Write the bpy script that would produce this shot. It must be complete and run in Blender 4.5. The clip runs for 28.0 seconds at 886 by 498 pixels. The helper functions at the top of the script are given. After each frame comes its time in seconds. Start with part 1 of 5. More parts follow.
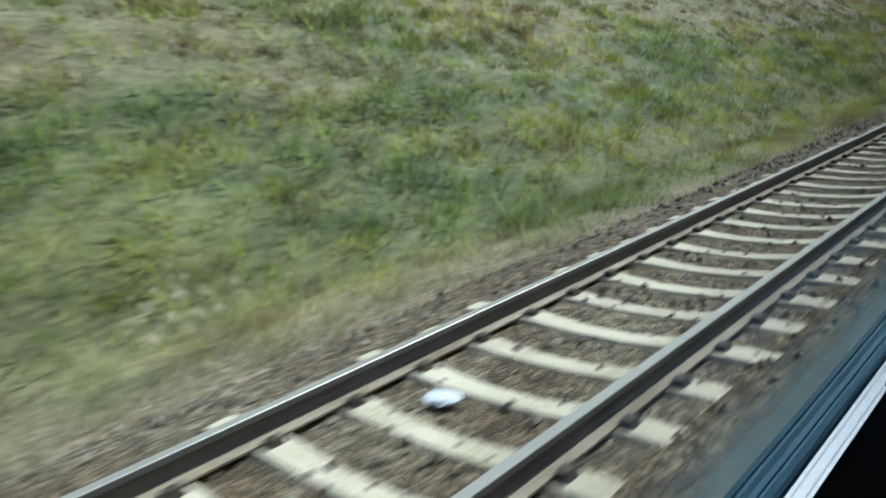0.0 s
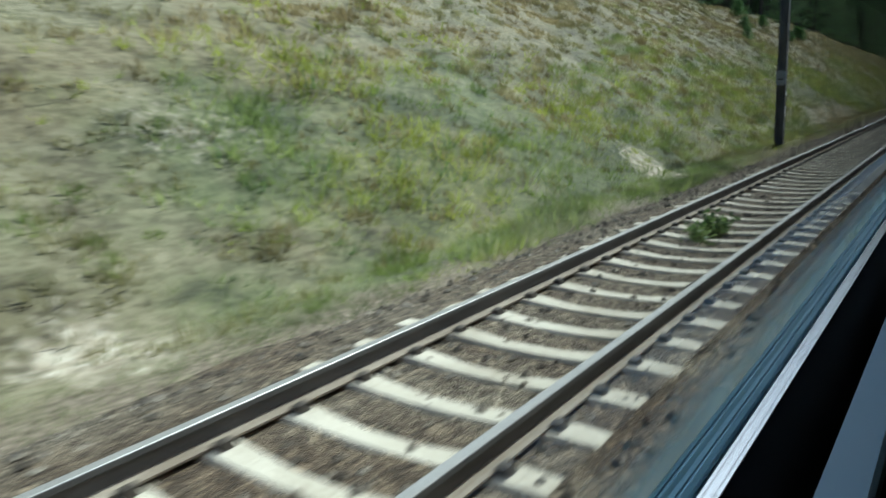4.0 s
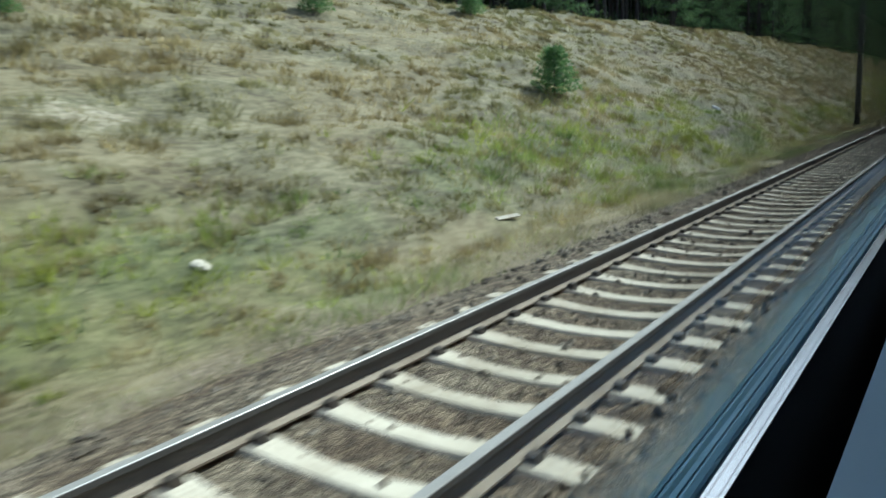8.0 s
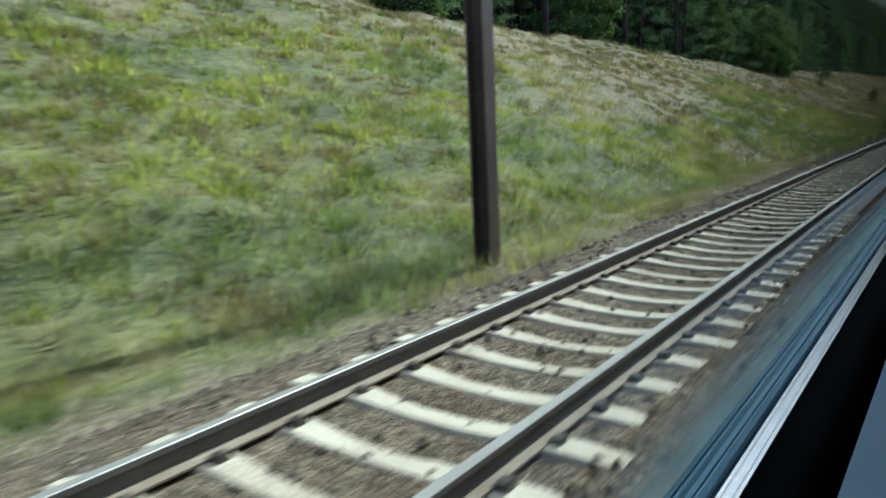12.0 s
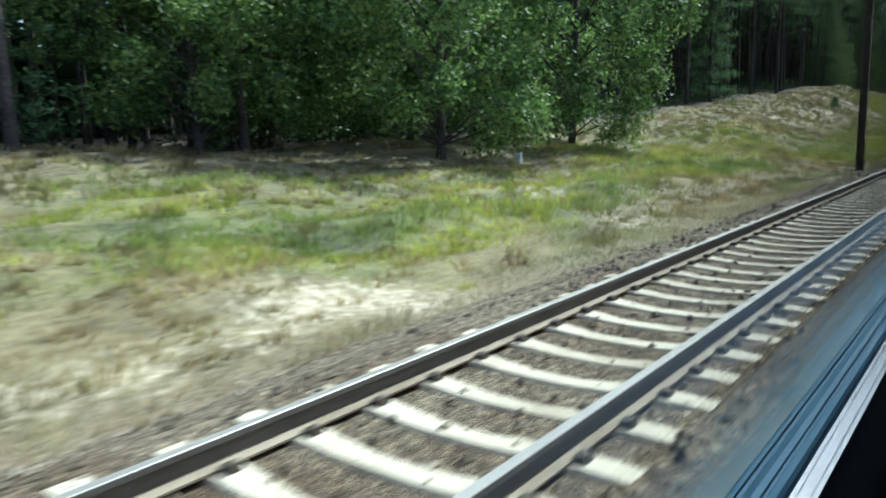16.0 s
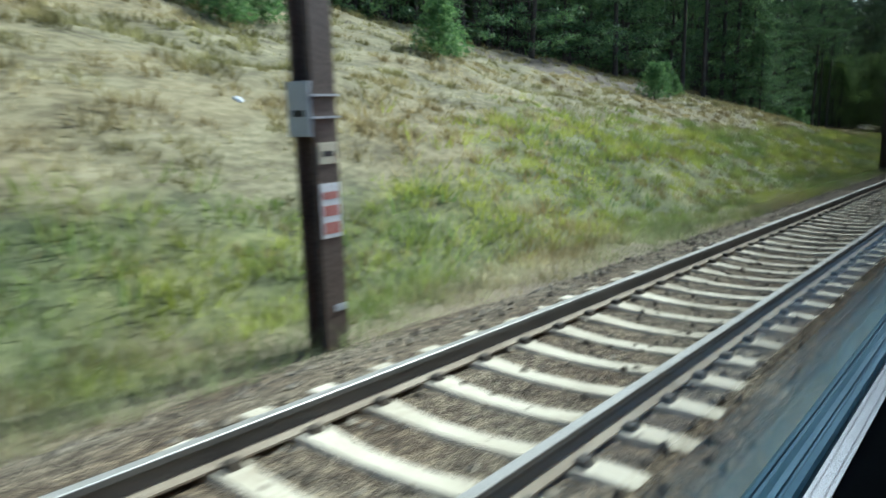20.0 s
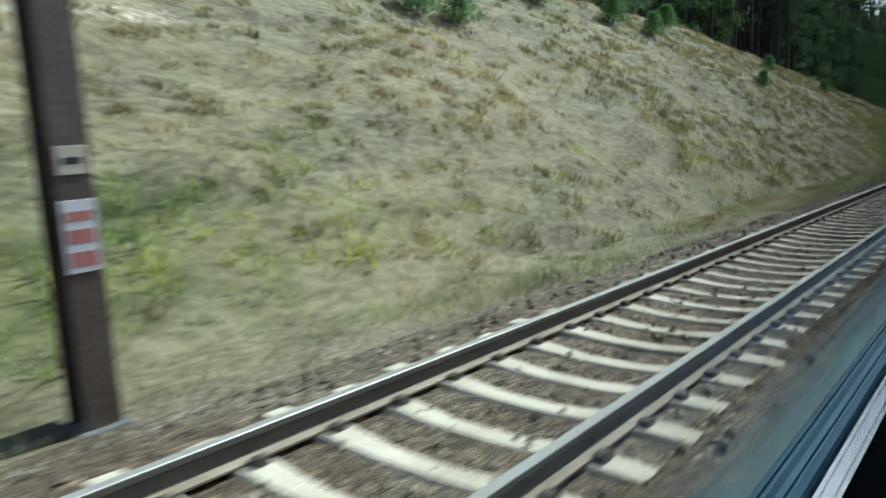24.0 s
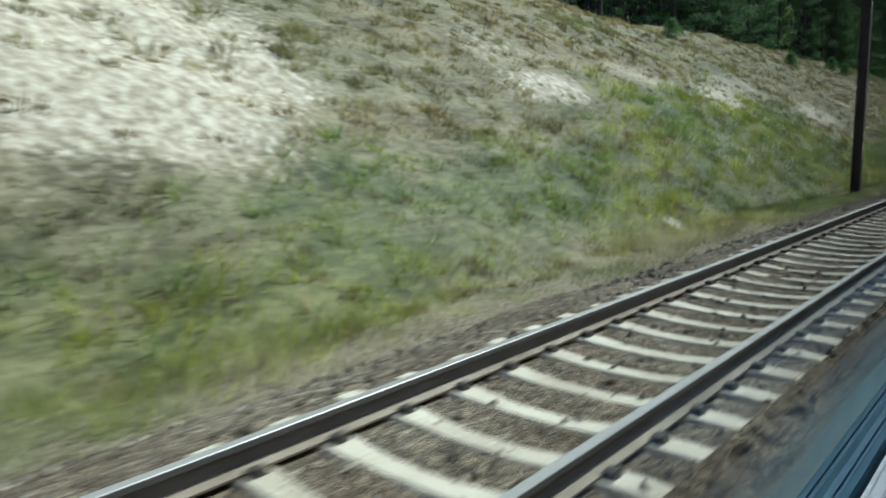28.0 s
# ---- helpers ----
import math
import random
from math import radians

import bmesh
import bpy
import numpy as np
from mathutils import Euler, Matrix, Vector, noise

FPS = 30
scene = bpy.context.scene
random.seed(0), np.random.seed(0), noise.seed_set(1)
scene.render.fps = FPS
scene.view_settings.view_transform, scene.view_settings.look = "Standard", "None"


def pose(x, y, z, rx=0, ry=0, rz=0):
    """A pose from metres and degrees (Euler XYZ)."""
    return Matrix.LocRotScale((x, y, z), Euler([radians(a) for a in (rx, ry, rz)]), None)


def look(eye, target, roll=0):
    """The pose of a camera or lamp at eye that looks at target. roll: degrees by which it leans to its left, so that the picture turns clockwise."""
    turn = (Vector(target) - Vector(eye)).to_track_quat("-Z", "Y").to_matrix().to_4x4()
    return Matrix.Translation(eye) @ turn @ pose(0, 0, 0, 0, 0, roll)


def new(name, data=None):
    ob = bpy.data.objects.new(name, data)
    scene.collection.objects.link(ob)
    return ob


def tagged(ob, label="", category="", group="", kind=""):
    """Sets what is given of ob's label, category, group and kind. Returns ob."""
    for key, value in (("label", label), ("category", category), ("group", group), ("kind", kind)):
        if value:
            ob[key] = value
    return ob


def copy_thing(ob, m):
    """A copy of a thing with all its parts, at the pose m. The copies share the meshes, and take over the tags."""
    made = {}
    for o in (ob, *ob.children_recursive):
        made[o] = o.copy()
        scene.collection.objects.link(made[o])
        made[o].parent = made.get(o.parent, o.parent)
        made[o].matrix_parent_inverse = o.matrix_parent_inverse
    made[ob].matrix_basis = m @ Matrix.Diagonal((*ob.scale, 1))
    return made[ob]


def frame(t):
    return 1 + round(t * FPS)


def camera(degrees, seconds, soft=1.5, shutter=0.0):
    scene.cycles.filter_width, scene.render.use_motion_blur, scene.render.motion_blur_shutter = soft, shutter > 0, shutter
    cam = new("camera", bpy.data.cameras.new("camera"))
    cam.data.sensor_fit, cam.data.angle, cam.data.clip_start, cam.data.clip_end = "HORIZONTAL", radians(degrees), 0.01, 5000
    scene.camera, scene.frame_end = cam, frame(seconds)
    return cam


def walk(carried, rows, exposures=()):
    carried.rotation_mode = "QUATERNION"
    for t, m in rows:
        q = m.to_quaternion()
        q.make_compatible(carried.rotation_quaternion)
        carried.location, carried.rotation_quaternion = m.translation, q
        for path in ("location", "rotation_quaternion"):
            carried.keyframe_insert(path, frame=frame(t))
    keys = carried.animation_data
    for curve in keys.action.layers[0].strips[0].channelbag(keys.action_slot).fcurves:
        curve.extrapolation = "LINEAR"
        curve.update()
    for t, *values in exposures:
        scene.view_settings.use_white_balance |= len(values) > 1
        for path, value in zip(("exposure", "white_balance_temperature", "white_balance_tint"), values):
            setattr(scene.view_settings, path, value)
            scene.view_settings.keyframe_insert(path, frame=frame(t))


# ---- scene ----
cam = camera(61.8, 28.0, soft=1.6, shutter=0.12)

# the carriage runs along -y and the lens looks back over its left side: time, x, y, z, pitch, roll, heading
PATH = [
    (0, -0.087, 0.07, 1.714, -13.36, 5.53, 42.53),
    (0.1, -0.087, -2.30, 1.713, -13.11, 5.29, 41.73),
    (1, -0.084, -23.65, 1.704, -10.83, 3.19, 34.48),
    (2, -0.104, -47.57, 1.694, -10.95, 1.12, 33.45),
    (3, -0.101, -71.22, 1.731, -11.65, 1.90, 35.02),
    (4, -0.079, -94.56, 1.750, -11.78, 2.11, 35.45),
    (4.5, -0.099, -106.30, 1.708, -11.20, 1.86, 35.39),
    (6.5, -0.106, -152.86, 1.688, -11.26, 2.19, 35.23),
    (7, -0.092, -164.40, 1.697, -11.14, 2.61, 35.28),
    (8, -0.093, -187.21, 1.704, -10.67, 2.57, 35.42),
    (9, -0.081, -210.13, 1.744, -10.69, 2.01, 35.18),
    (10, -0.096, -233.44, 1.700, -10.54, 2.69, 35.88),
    (11, -0.094, -256.35, 1.701, -10.00, 2.32, 35.60),
    (11.5, -0.106, -268.12, 1.705, -10.33, 1.59, 34.97),
    (13.5, -0.101, -315.64, 1.707, -9.69, 1.14, 36.47),
    (14, -0.098, -327.60, 1.714, -9.63, 1.24, 35.70),
    (15, -0.114, -351.46, 1.696, -10.45, 1.31, 34.36),
    (16, -0.156, -375.21, 1.634, -9.20, 1.34, 37.66),
    (17, -0.131, -399.03, 1.694, -9.63, 0.72, 37.33),
    (18, -0.149, -423.40, 1.673, -9.16, 0.37, 36.92),
    (19, -0.176, -446.95, 1.595, -8.40, 0.77, 37.82),
    (20, -0.157, -470.61, 1.646, -9.23, 0.39, 38.18),
    (21, -0.144, -494.26, 1.679, -9.45, 0.58, 38.31),
    (22, -0.133, -517.95, 1.711, -9.41, 0.34, 38.31),
    (22.5, -0.134, -529.82, 1.693, -9.27, 0.70, 38.50),
    (24.5, -0.169, -577.56, 1.625, -8.62, 0.82, 38.22),
    (25, -0.147, -589.54, 1.663, -8.84, 0.83, 38.46),
    (26, -0.145, -613.14, 1.667, -8.90, 0.69, 38.47),
    (27, -0.196, -637.44, 1.642, -8.30, -0.63, 38.10),
    (27.9, -0.170, -658.98, 1.645, -8.66, 0.50, 40.05),
    (28, -0.167, -661.38, 1.645, -8.70, 0.63, 40.27),
]
walk(cam, [(t, pose(x, y, z, 90 + pitch, roll, head)) for t, x, y, z, pitch, roll, head in PATH],
     [(0, 0.45), (3, 0.53), (4, 0.53), (8, 0.54), (12, 0.58), (14, 0.72), (16, 1.0), (18, 1.1), (19, 0.95), (20, 0.82), (21, 0.66), (22, 0.6), (23, 0.58), (24, 0.58), (26, 0.5), (27, 0.5), (28, 0.42)])

# ---- daylight ----
SUN_AZ, SUN_EL = radians(7.5), radians(46)
world = bpy.data.worlds.new("sky")
scene.world = world
world.use_nodes = True
wn = world.node_tree
sky = wn.nodes.new("ShaderNodeTexSky")
sky.sky_type, sky.sun_disc = "NISHITA", False
sky.sun_elevation, sky.sun_rotation, sky.dust_density = SUN_EL, SUN_AZ, 3.0
wn.links.new(sky.outputs[0], wn.nodes["Background"].inputs[0])
wn.nodes["Background"].inputs[1].default_value = 0.15
sun = new("sun", bpy.data.lights.new("sun", "SUN"))
sun.data.energy, sun.data.angle, sun.data.color = 4.2, radians(0.6), (1.0, 0.965, 0.90)
sun.matrix_world = look((math.sin(SUN_AZ) * math.cos(SUN_EL) * 100, math.cos(SUN_AZ) * math.cos(SUN_EL) * 100, math.sin(SUN_EL) * 100), (0, 0, 0))


# ---- materials ----
def material(name, colours, scale=4.0, rough=0.85, metal=0.0, bump=0.3, detail=60.0, spread=(0.35, 0.65), vary=0.0, translucent=0.0, object_space=True):
    """A surface with a slow drift and a fine grain between the given colours."""
    m = bpy.data.materials.new(name)
    m.use_nodes = True
    nt = m.node_tree
    nodes, links = nt.nodes, nt.links
    bsdf = nodes["Principled BSDF"]
    co = nodes.new("ShaderNodeTexCoord")
    src = co.outputs["Object"] if object_space else nodes.new("ShaderNodeNewGeometry").outputs["Position"]
    big, fine = nodes.new("ShaderNodeTexNoise"), nodes.new("ShaderNodeTexNoise")
    big.inputs["Scale"].default_value, big.inputs["Detail"].default_value = scale, 5.0
    fine.inputs["Scale"].default_value, fine.inputs["Detail"].default_value = detail, 3.0
    links.new(src, big.inputs["Vector"])
    links.new(src, fine.inputs["Vector"])
    mix = nodes.new("ShaderNodeMath")
    mix.operation = "MULTIPLY_ADD"
    links.new(fine.outputs["Fac"], mix.inputs[0])
    mix.inputs[1].default_value = 0.45
    half = nodes.new("ShaderNodeMath")
    half.operation = "MULTIPLY"
    links.new(big.outputs["Fac"], half.inputs[0])
    half.inputs[1].default_value = 0.55
    links.new(half.outputs[0], mix.inputs[2])
    fac = mix.outputs[0]
    if vary:
        isl = nodes.new("ShaderNodeNewGeometry")
        add = nodes.new("ShaderNodeMath")
        add.operation = "MULTIPLY_ADD"
        links.new(isl.outputs["Random Per Island"], add.inputs[0])
        add.inputs[1].default_value = vary
        sub = nodes.new("ShaderNodeMath")
        sub.operation = "SUBTRACT"
        links.new(fac, sub.inputs[0])
        sub.inputs[1].default_value = vary / 2
        links.new(sub.outputs[0], add.inputs[2])
        fac = add.outputs[0]
    ramp = nodes.new("ShaderNodeValToRGB")
    links.new(fac, ramp.inputs[0])
    el = ramp.color_ramp.elements
    n = len(colours)
    while len(el) < n:
        el.new(0.5)
    for i, c in enumerate(colours):
        el[i].position = spread[0] + (spread[1] - spread[0]) * i / max(1, n - 1)
        el[i].color = (*c, 1)
    links.new(ramp.outputs[0], bsdf.inputs["Base Color"])
    bsdf.inputs["Roughness"].default_value, bsdf.inputs["Metallic"].default_value = rough, metal
    if bump:
        b = nodes.new("ShaderNodeBump")
        b.inputs["Strength"].default_value, b.inputs["Distance"].default_value = bump, 0.02
        links.new(mix.outputs[0], b.inputs["Height"])
        links.new(b.outputs[0], bsdf.inputs["Normal"])
    if translucent:
        tr, ms = nodes.new("ShaderNodeBsdfTranslucent"), nodes.new("ShaderNodeMixShader")
        links.new(ramp.outputs[0], tr.inputs[0])
        ms.inputs[0].default_value = translucent
        links.new(bsdf.outputs[0], ms.inputs[1])
        links.new(tr.outputs[0], ms.inputs[2])
        links.new(ms.outputs[0], nodes["Material Output"].inputs[0])
    return m


CONCRETE = material("sleeper_concrete", [(0.33, 0.275, 0.19), (0.55, 0.485, 0.37), (0.66, 0.595, 0.465)], 1.5, 0.9, bump=0.35, detail=40, object_space=False)


def ballast_material():
    """Crushed stone: cells of mixed browns and greys with dark joints, over a slow drift of rust and dust."""
    m = bpy.data.materials.new("ballast")
    m.use_nodes = True
    nt = m.node_tree
    nodes, links = nt.nodes, nt.links
    bsdf = nodes["Principled BSDF"]
    pos = nodes.new("ShaderNodeNewGeometry").outputs["Position"]
    cell, gap, drift = nodes.new("ShaderNodeTexVoronoi"), nodes.new("ShaderNodeTexVoronoi"), nodes.new("ShaderNodeTexNoise")
    gap.feature = "DISTANCE_TO_EDGE"
    for n, sc in ((cell, 21.0), (gap, 21.0), (drift, 0.7)):
        n.inputs["Scale"].default_value = sc
        links.new(pos, n.inputs["Vector"])
    tone = nodes.new("ShaderNodeSeparateColor")
    links.new(cell.outputs["Color"], tone.inputs[0])
    ramp = nodes.new("ShaderNodeValToRGB")
    links.new(tone.outputs[0], ramp.inputs[0])
    e = ramp.color_ramp.elements
    e.new(0.5)
    for i, (p, c) in enumerate(((0.0, (0.075, 0.058, 0.04)), (0.55, (0.19, 0.155, 0.112)), (1.0, (0.39, 0.335, 0.25)))):
        e[i].position, e[i].color = p, (*c, 1)
    dust = nodes.new("ShaderNodeValToRGB")
    links.new(drift.outputs["Fac"], dust.inputs[0])
    for i, (p, c) in enumerate(((0.35, (0.75, 0.62, 0.5)), (0.65, (1.15, 1.1, 1.0)))):
        dust.color_ramp.elements[i].position, dust.color_ramp.elements[i].color = p, (*c, 1)
    mul = nodes.new("ShaderNodeMix")
    mul.data_type, mul.blend_type = "RGBA", "MULTIPLY"
    mul.inputs["Factor"].default_value = 1.0
    links.new(ramp.outputs[0], mul.inputs["A"])
    links.new(dust.outputs[0], mul.inputs["B"])
    links.new(mul.outputs["Result"], bsdf.inputs["Base Color"])
    bsdf.inputs["Roughness"].default_value = 0.95
    edge = nodes.new("ShaderNodeMapRange")
    edge.inputs["From Max"].default_value = 0.25
    links.new(gap.outputs["Distance"], edge.inputs["Value"])
    b = nodes.new("ShaderNodeBump")
    b.inputs["Strength"].default_value, b.inputs["Distance"].default_value = 1.0, 0.03
    links.new(edge.outputs["Result"], b.inputs["Height"])
    links.new(b.outputs[0], bsdf.inputs["Normal"])
    return m


BALLAST = ballast_material()
STONE = material("ballast_stone", [(0.085, 0.066, 0.045), (0.22, 0.18, 0.13), (0.42, 0.36, 0.27)], 0.6, 0.9, bump=0.3, detail=30, vary=0.5, spread=(0.25, 0.8))
STEEL_DARK = material("rail_web_steel", [(0.085, 0.085, 0.082), (0.155, 0.148, 0.136)], 1.3, 0.7, 0.1, 0.2, 50)
STEEL_BRIGHT = material("running_steel", [(0.42, 0.40, 0.36), (0.58, 0.56, 0.52)], 0.8, 0.33, 0.5, 0.05, 90)
FOOT = material("dusty_rail_foot", [(0.19, 0.145, 0.10), (0.40, 0.335, 0.255)], 1.6, 0.9, 0.0, 0.3, 40)
CLIP = material("clip_iron", [(0.03, 0.025, 0.02), (0.09, 0.07, 0.05)], 6, 0.8, 0.3)


def grass_material(name, warm, cool, translucent=0.65):
    """Blades that differ one by one, in clumps about a metre wide and in stretches several metres long."""
    m = bpy.data.materials.new(name)
    m.use_nodes = True
    nt = m.node_tree
    nodes, links = nt.nodes, nt.links
    bsdf, geo = nodes["Principled BSDF"], nodes.new("ShaderNodeNewGeometry")

    def tex(scale, detail):
        n = nodes.new("ShaderNodeTexNoise")
        n.inputs["Scale"].default_value, n.inputs["Detail"].default_value = scale, detail
        long = nodes.new("ShaderNodeVectorMath")
        long.operation = "MULTIPLY"
        long.inputs[1].default_value = (1.5, 0.65, 1.5)
        links.new(geo.outputs["Position"], long.inputs[0])
        links.new(long.outputs[0], n.inputs["Vector"])
        return n.outputs["Fac"]

    clump = nodes.new("ShaderNodeMath")
    clump.operation = "MULTIPLY_ADD"
    links.new(geo.outputs["Random Per Island"], clump.inputs[0])
    clump.inputs[1].default_value = 0.20
    links.new(tex(1.05, 2.0), clump.inputs[2])
    tones = []
    for cols in (warm, cool):
        r = nodes.new("ShaderNodeValToRGB")
        e = r.color_ramp.elements
        e.new(0.5)
        for k, c in enumerate(cols):
            e[k].position, e[k].color = (0.42, 0.60, 0.78)[k], (*c, 1)
        links.new(clump.outputs[0], r.inputs[0])
        tones.append(r.outputs[0])
    share = nodes.new("ShaderNodeMapRange")
    share.inputs["From Min"].default_value, share.inputs["From Max"].default_value = 0.44, 0.56
    links.new(tex(0.28, 3.0), share.inputs["Value"])
    mix = nodes.new("ShaderNodeMix")
    mix.data_type = "RGBA"
    links.new(share.outputs["Result"], mix.inputs["Factor"])
    links.new(tones[0], mix.inputs["A"])
    links.new(tones[1], mix.inputs["B"])
    links.new(mix.outputs["Result"], bsdf.inputs["Base Color"])
    bsdf.inputs["Roughness"].default_value = 0.9
    tr, ms = nodes.new("ShaderNodeBsdfTranslucent"), nodes.new("ShaderNodeMixShader")
    links.new(mix.outputs["Result"], tr.inputs[0])
    ms.inputs[0].default_value = translucent
    links.new(bsdf.outputs[0], ms.inputs[1])
    links.new(tr.outputs[0], ms.inputs[2])
    links.new(ms.outputs[0], nodes["Material Output"].inputs[0])
    return m


GRASS_DRY = grass_material("dry_grass_blades", [(0.20, 0.155, 0.075), (0.34, 0.272, 0.14), (0.48, 0.405, 0.238)], [(0.155, 0.136, 0.064), (0.26, 0.235, 0.119), (0.375, 0.345, 0.19)])
GRASS_GREEN = grass_material("green_grass_blades", [(0.175, 0.195, 0.034), (0.31, 0.345, 0.058), (0.45, 0.47, 0.115)], [(0.105, 0.155, 0.042), (0.19, 0.255, 0.066), (0.31, 0.37, 0.11)], 0.6)
GRASS_VERGE = grass_material("verge_grass_blades", [(0.19, 0.17, 0.09), (0.36, 0.325, 0.185), (0.52, 0.48, 0.305)], [(0.12, 0.15, 0.07), (0.25, 0.285, 0.13), (0.40, 0.43, 0.23)], 0.5)
GRASS_TUSSOCK = grass_material("tussock_blades", [(0.17, 0.125, 0.052), (0.31, 0.24, 0.11), (0.46, 0.38, 0.20)], [(0.125, 0.112, 0.045), (0.225, 0.205, 0.083), (0.35, 0.32, 0.145)], 0.5)
WEED = material("weed_leaves", [(0.08, 0.14, 0.05), (0.16, 0.24, 0.08), (0.26, 0.34, 0.12)], 0.4, 0.7, bump=0, detail=6, vary=0.4, spread=(0.3, 0.7), translucent=0.45)
HEATHER = material("heather_sprigs", [(0.09, 0.06, 0.045), (0.18, 0.12, 0.10), (0.26, 0.16, 0.17)], 0.5, 0.9, bump=0, detail=8, vary=0.3)
LEAF = material("broad_leaves", [(0.035, 0.085, 0.024), (0.115, 0.215, 0.052), (0.27, 0.39, 0.115)], 0.5, 0.6, bump=0, detail=4, vary=0.5, spread=(0.28, 0.72), translucent=0.38)
# darker copy of broad_leaves; shade beneath the pines is in its colour
LEAF_SHADED = material("shaded_leaves", [(0.02, 0.045, 0.014), (0.045, 0.09, 0.025), (0.10, 0.16, 0.045)], 0.5, 0.6, bump=0, detail=4, vary=0.4, spread=(0.28, 0.72), translucent=0.3)
NEEDLE = material("pine_needles", [(0.035, 0.092, 0.042), (0.09, 0.18, 0.07), (0.18, 0.30, 0.11)], 0.5, 0.7, bump=0, detail=4, vary=0.4, spread=(0.28, 0.72), translucent=0.4)
# pine needles again, coloured darker for the shade deep in the wood
NEEDLE_SHADED = material("shaded_needles", [(0.02, 0.045, 0.02), (0.045, 0.085, 0.035), (0.085, 0.135, 0.055)], 0.5, 0.7, bump=0, detail=4, vary=0.4, spread=(0.28, 0.72), translucent=0.25)
SAPLING = material("sapling_needles", [(0.055, 0.14, 0.045), (0.115, 0.235, 0.08), (0.21, 0.34, 0.12)], 0.9, 0.7, bump=0, detail=8, vary=0.4, spread=(0.28, 0.72), translucent=0.5)
BARK = material("pine_bark", [(0.025, 0.02, 0.017), (0.06, 0.048, 0.041), (0.13, 0.105, 0.09)], 1.2, 0.95, bump=0.8, detail=14)
# darker copy of pine_bark, with the wood's shade put into the colour
BARK_SHADED = material("shaded_pine_bark", [(0.02, 0.016, 0.014), (0.05, 0.04, 0.034), (0.10, 0.082, 0.07)], 1.2, 0.95, bump=0.8, detail=14)
POLE_BROWN = material("weathered_brown_mast", [(0.045, 0.03, 0.024), (0.10, 0.07, 0.055), (0.15, 0.11, 0.09)], 1.0, 0.7, 0.0, 0.15, 30)
POLE_CONCRETE = material("grey_mast_concrete", [(0.075, 0.075, 0.073), (0.15, 0.148, 0.142), (0.24, 0.235, 0.225)], 0.9, 0.9, 0.0, 0.3, 30)
RUST = material("rusty_mast_steel", [(0.10, 0.035, 0.015), (0.26, 0.10, 0.035), (0.38, 0.16, 0.06)], 1.3, 0.85, 0.0, 0.3, 30)
GALVANISED = material("galvanised_steel", [(0.42, 0.44, 0.45), (0.58, 0.60, 0.61)], 2.0, 0.5, 0.5, 0.1, 40)
SILVER = material("aluminium_paint", [(0.70, 0.72, 0.73), (0.80, 0.82, 0.83)], 2.0, 0.5, 0.0, 0.1, 40)
WEIGHT = material("blue_grey_weight_discs", [(0.30, 0.38, 0.43), (0.46, 0.55, 0.61)], 2.0, 0.6, 0.1, 0.1, 40)
WEIGHT_BLUE = material("blue_weight_discs", [(0.15, 0.31, 0.43), (0.27, 0.45, 0.58)], 2.0, 0.6, 0.1, 0.1, 40)
BLACK = material("tarred_black", [(0.012, 0.012, 0.013), (0.04, 0.038, 0.036)], 3.0, 0.7, 0.0, 0.4, 20)
CREAM = material("cream_plate", [(0.52, 0.47, 0.34), (0.62, 0.57, 0.44)], 5.0, 0.6, bump=0)
RED = material("red_enamel", [(0.42, 0.12, 0.10), (0.56, 0.26, 0.23)], 5.0, 0.5, bump=0)
WHITE = material("white_enamel", [(0.62, 0.63, 0.64), (0.75, 0.76, 0.77)], 5.0, 0.5, bump=0)
BLUE = material("blue_enamel", [(0.03, 0.15, 0.42), (0.05, 0.22, 0.55)], 5.0, 0.5, bump=0)
GREY_PLATE = material("grey_plate", [(0.36, 0.39, 0.43), (0.48, 0.51, 0.55)], 4.0, 0.5, 0.2, 0)
RUST_FRESH = material("fresh_rust", [(0.30, 0.12, 0.04), (0.46, 0.20, 0.07), (0.56, 0.27, 0.10)], 2.0, 0.85, 0.0, 0.3, 25)
ORANGE = material("orange_red_paint", [(0.50, 0.13, 0.04), (0.62, 0.24, 0.12)], 3.0, 0.7, 0, 0.2, 25)
WOOD = material("bleached_wood", [(0.36, 0.31, 0.23), (0.58, 0.52, 0.42)], 3.0, 0.85, 0, 0.3, 30)
SHEET = material("white_plastic", [(0.55, 0.58, 0.62), (0.78, 0.8, 0.83)], 6.0, 0.75, 0, 0.2, 20)
MAROON = material("maroon_plastic", [(0.30, 0.09, 0.09), (0.45, 0.18, 0.17)], 4.0, 0.5, 0, 0.1)
TEAL = material("window_frame_paint", [(0.16, 0.40, 0.52), (0.22, 0.48, 0.60)], 6.0, 0.34, 0.35, 0.05, 60)
STRIP = material("brushed_sill_strip", [(0.96, 0.98, 0.99), (0.98, 0.99, 0.99)], 6.0, 0.1, 1.0, 0, 60)
PANEL = material("black_interior_panel", [(0.008, 0.008, 0.010), (0.014, 0.014, 0.017)], 6.0, 0.7, 0, 0.05, 80)
LEDGE = material("grey_ledge", [(0.60, 0.84, 0.92), (0.66, 0.88, 0.95)], 6.0, 0.5, 0, 0.05, 80)
SHELL = material("carriage_paint", [(0.35, 0.03, 0.03), (0.42, 0.05, 0.045)], 1.0, 0.35, 0.1, 0, 40)



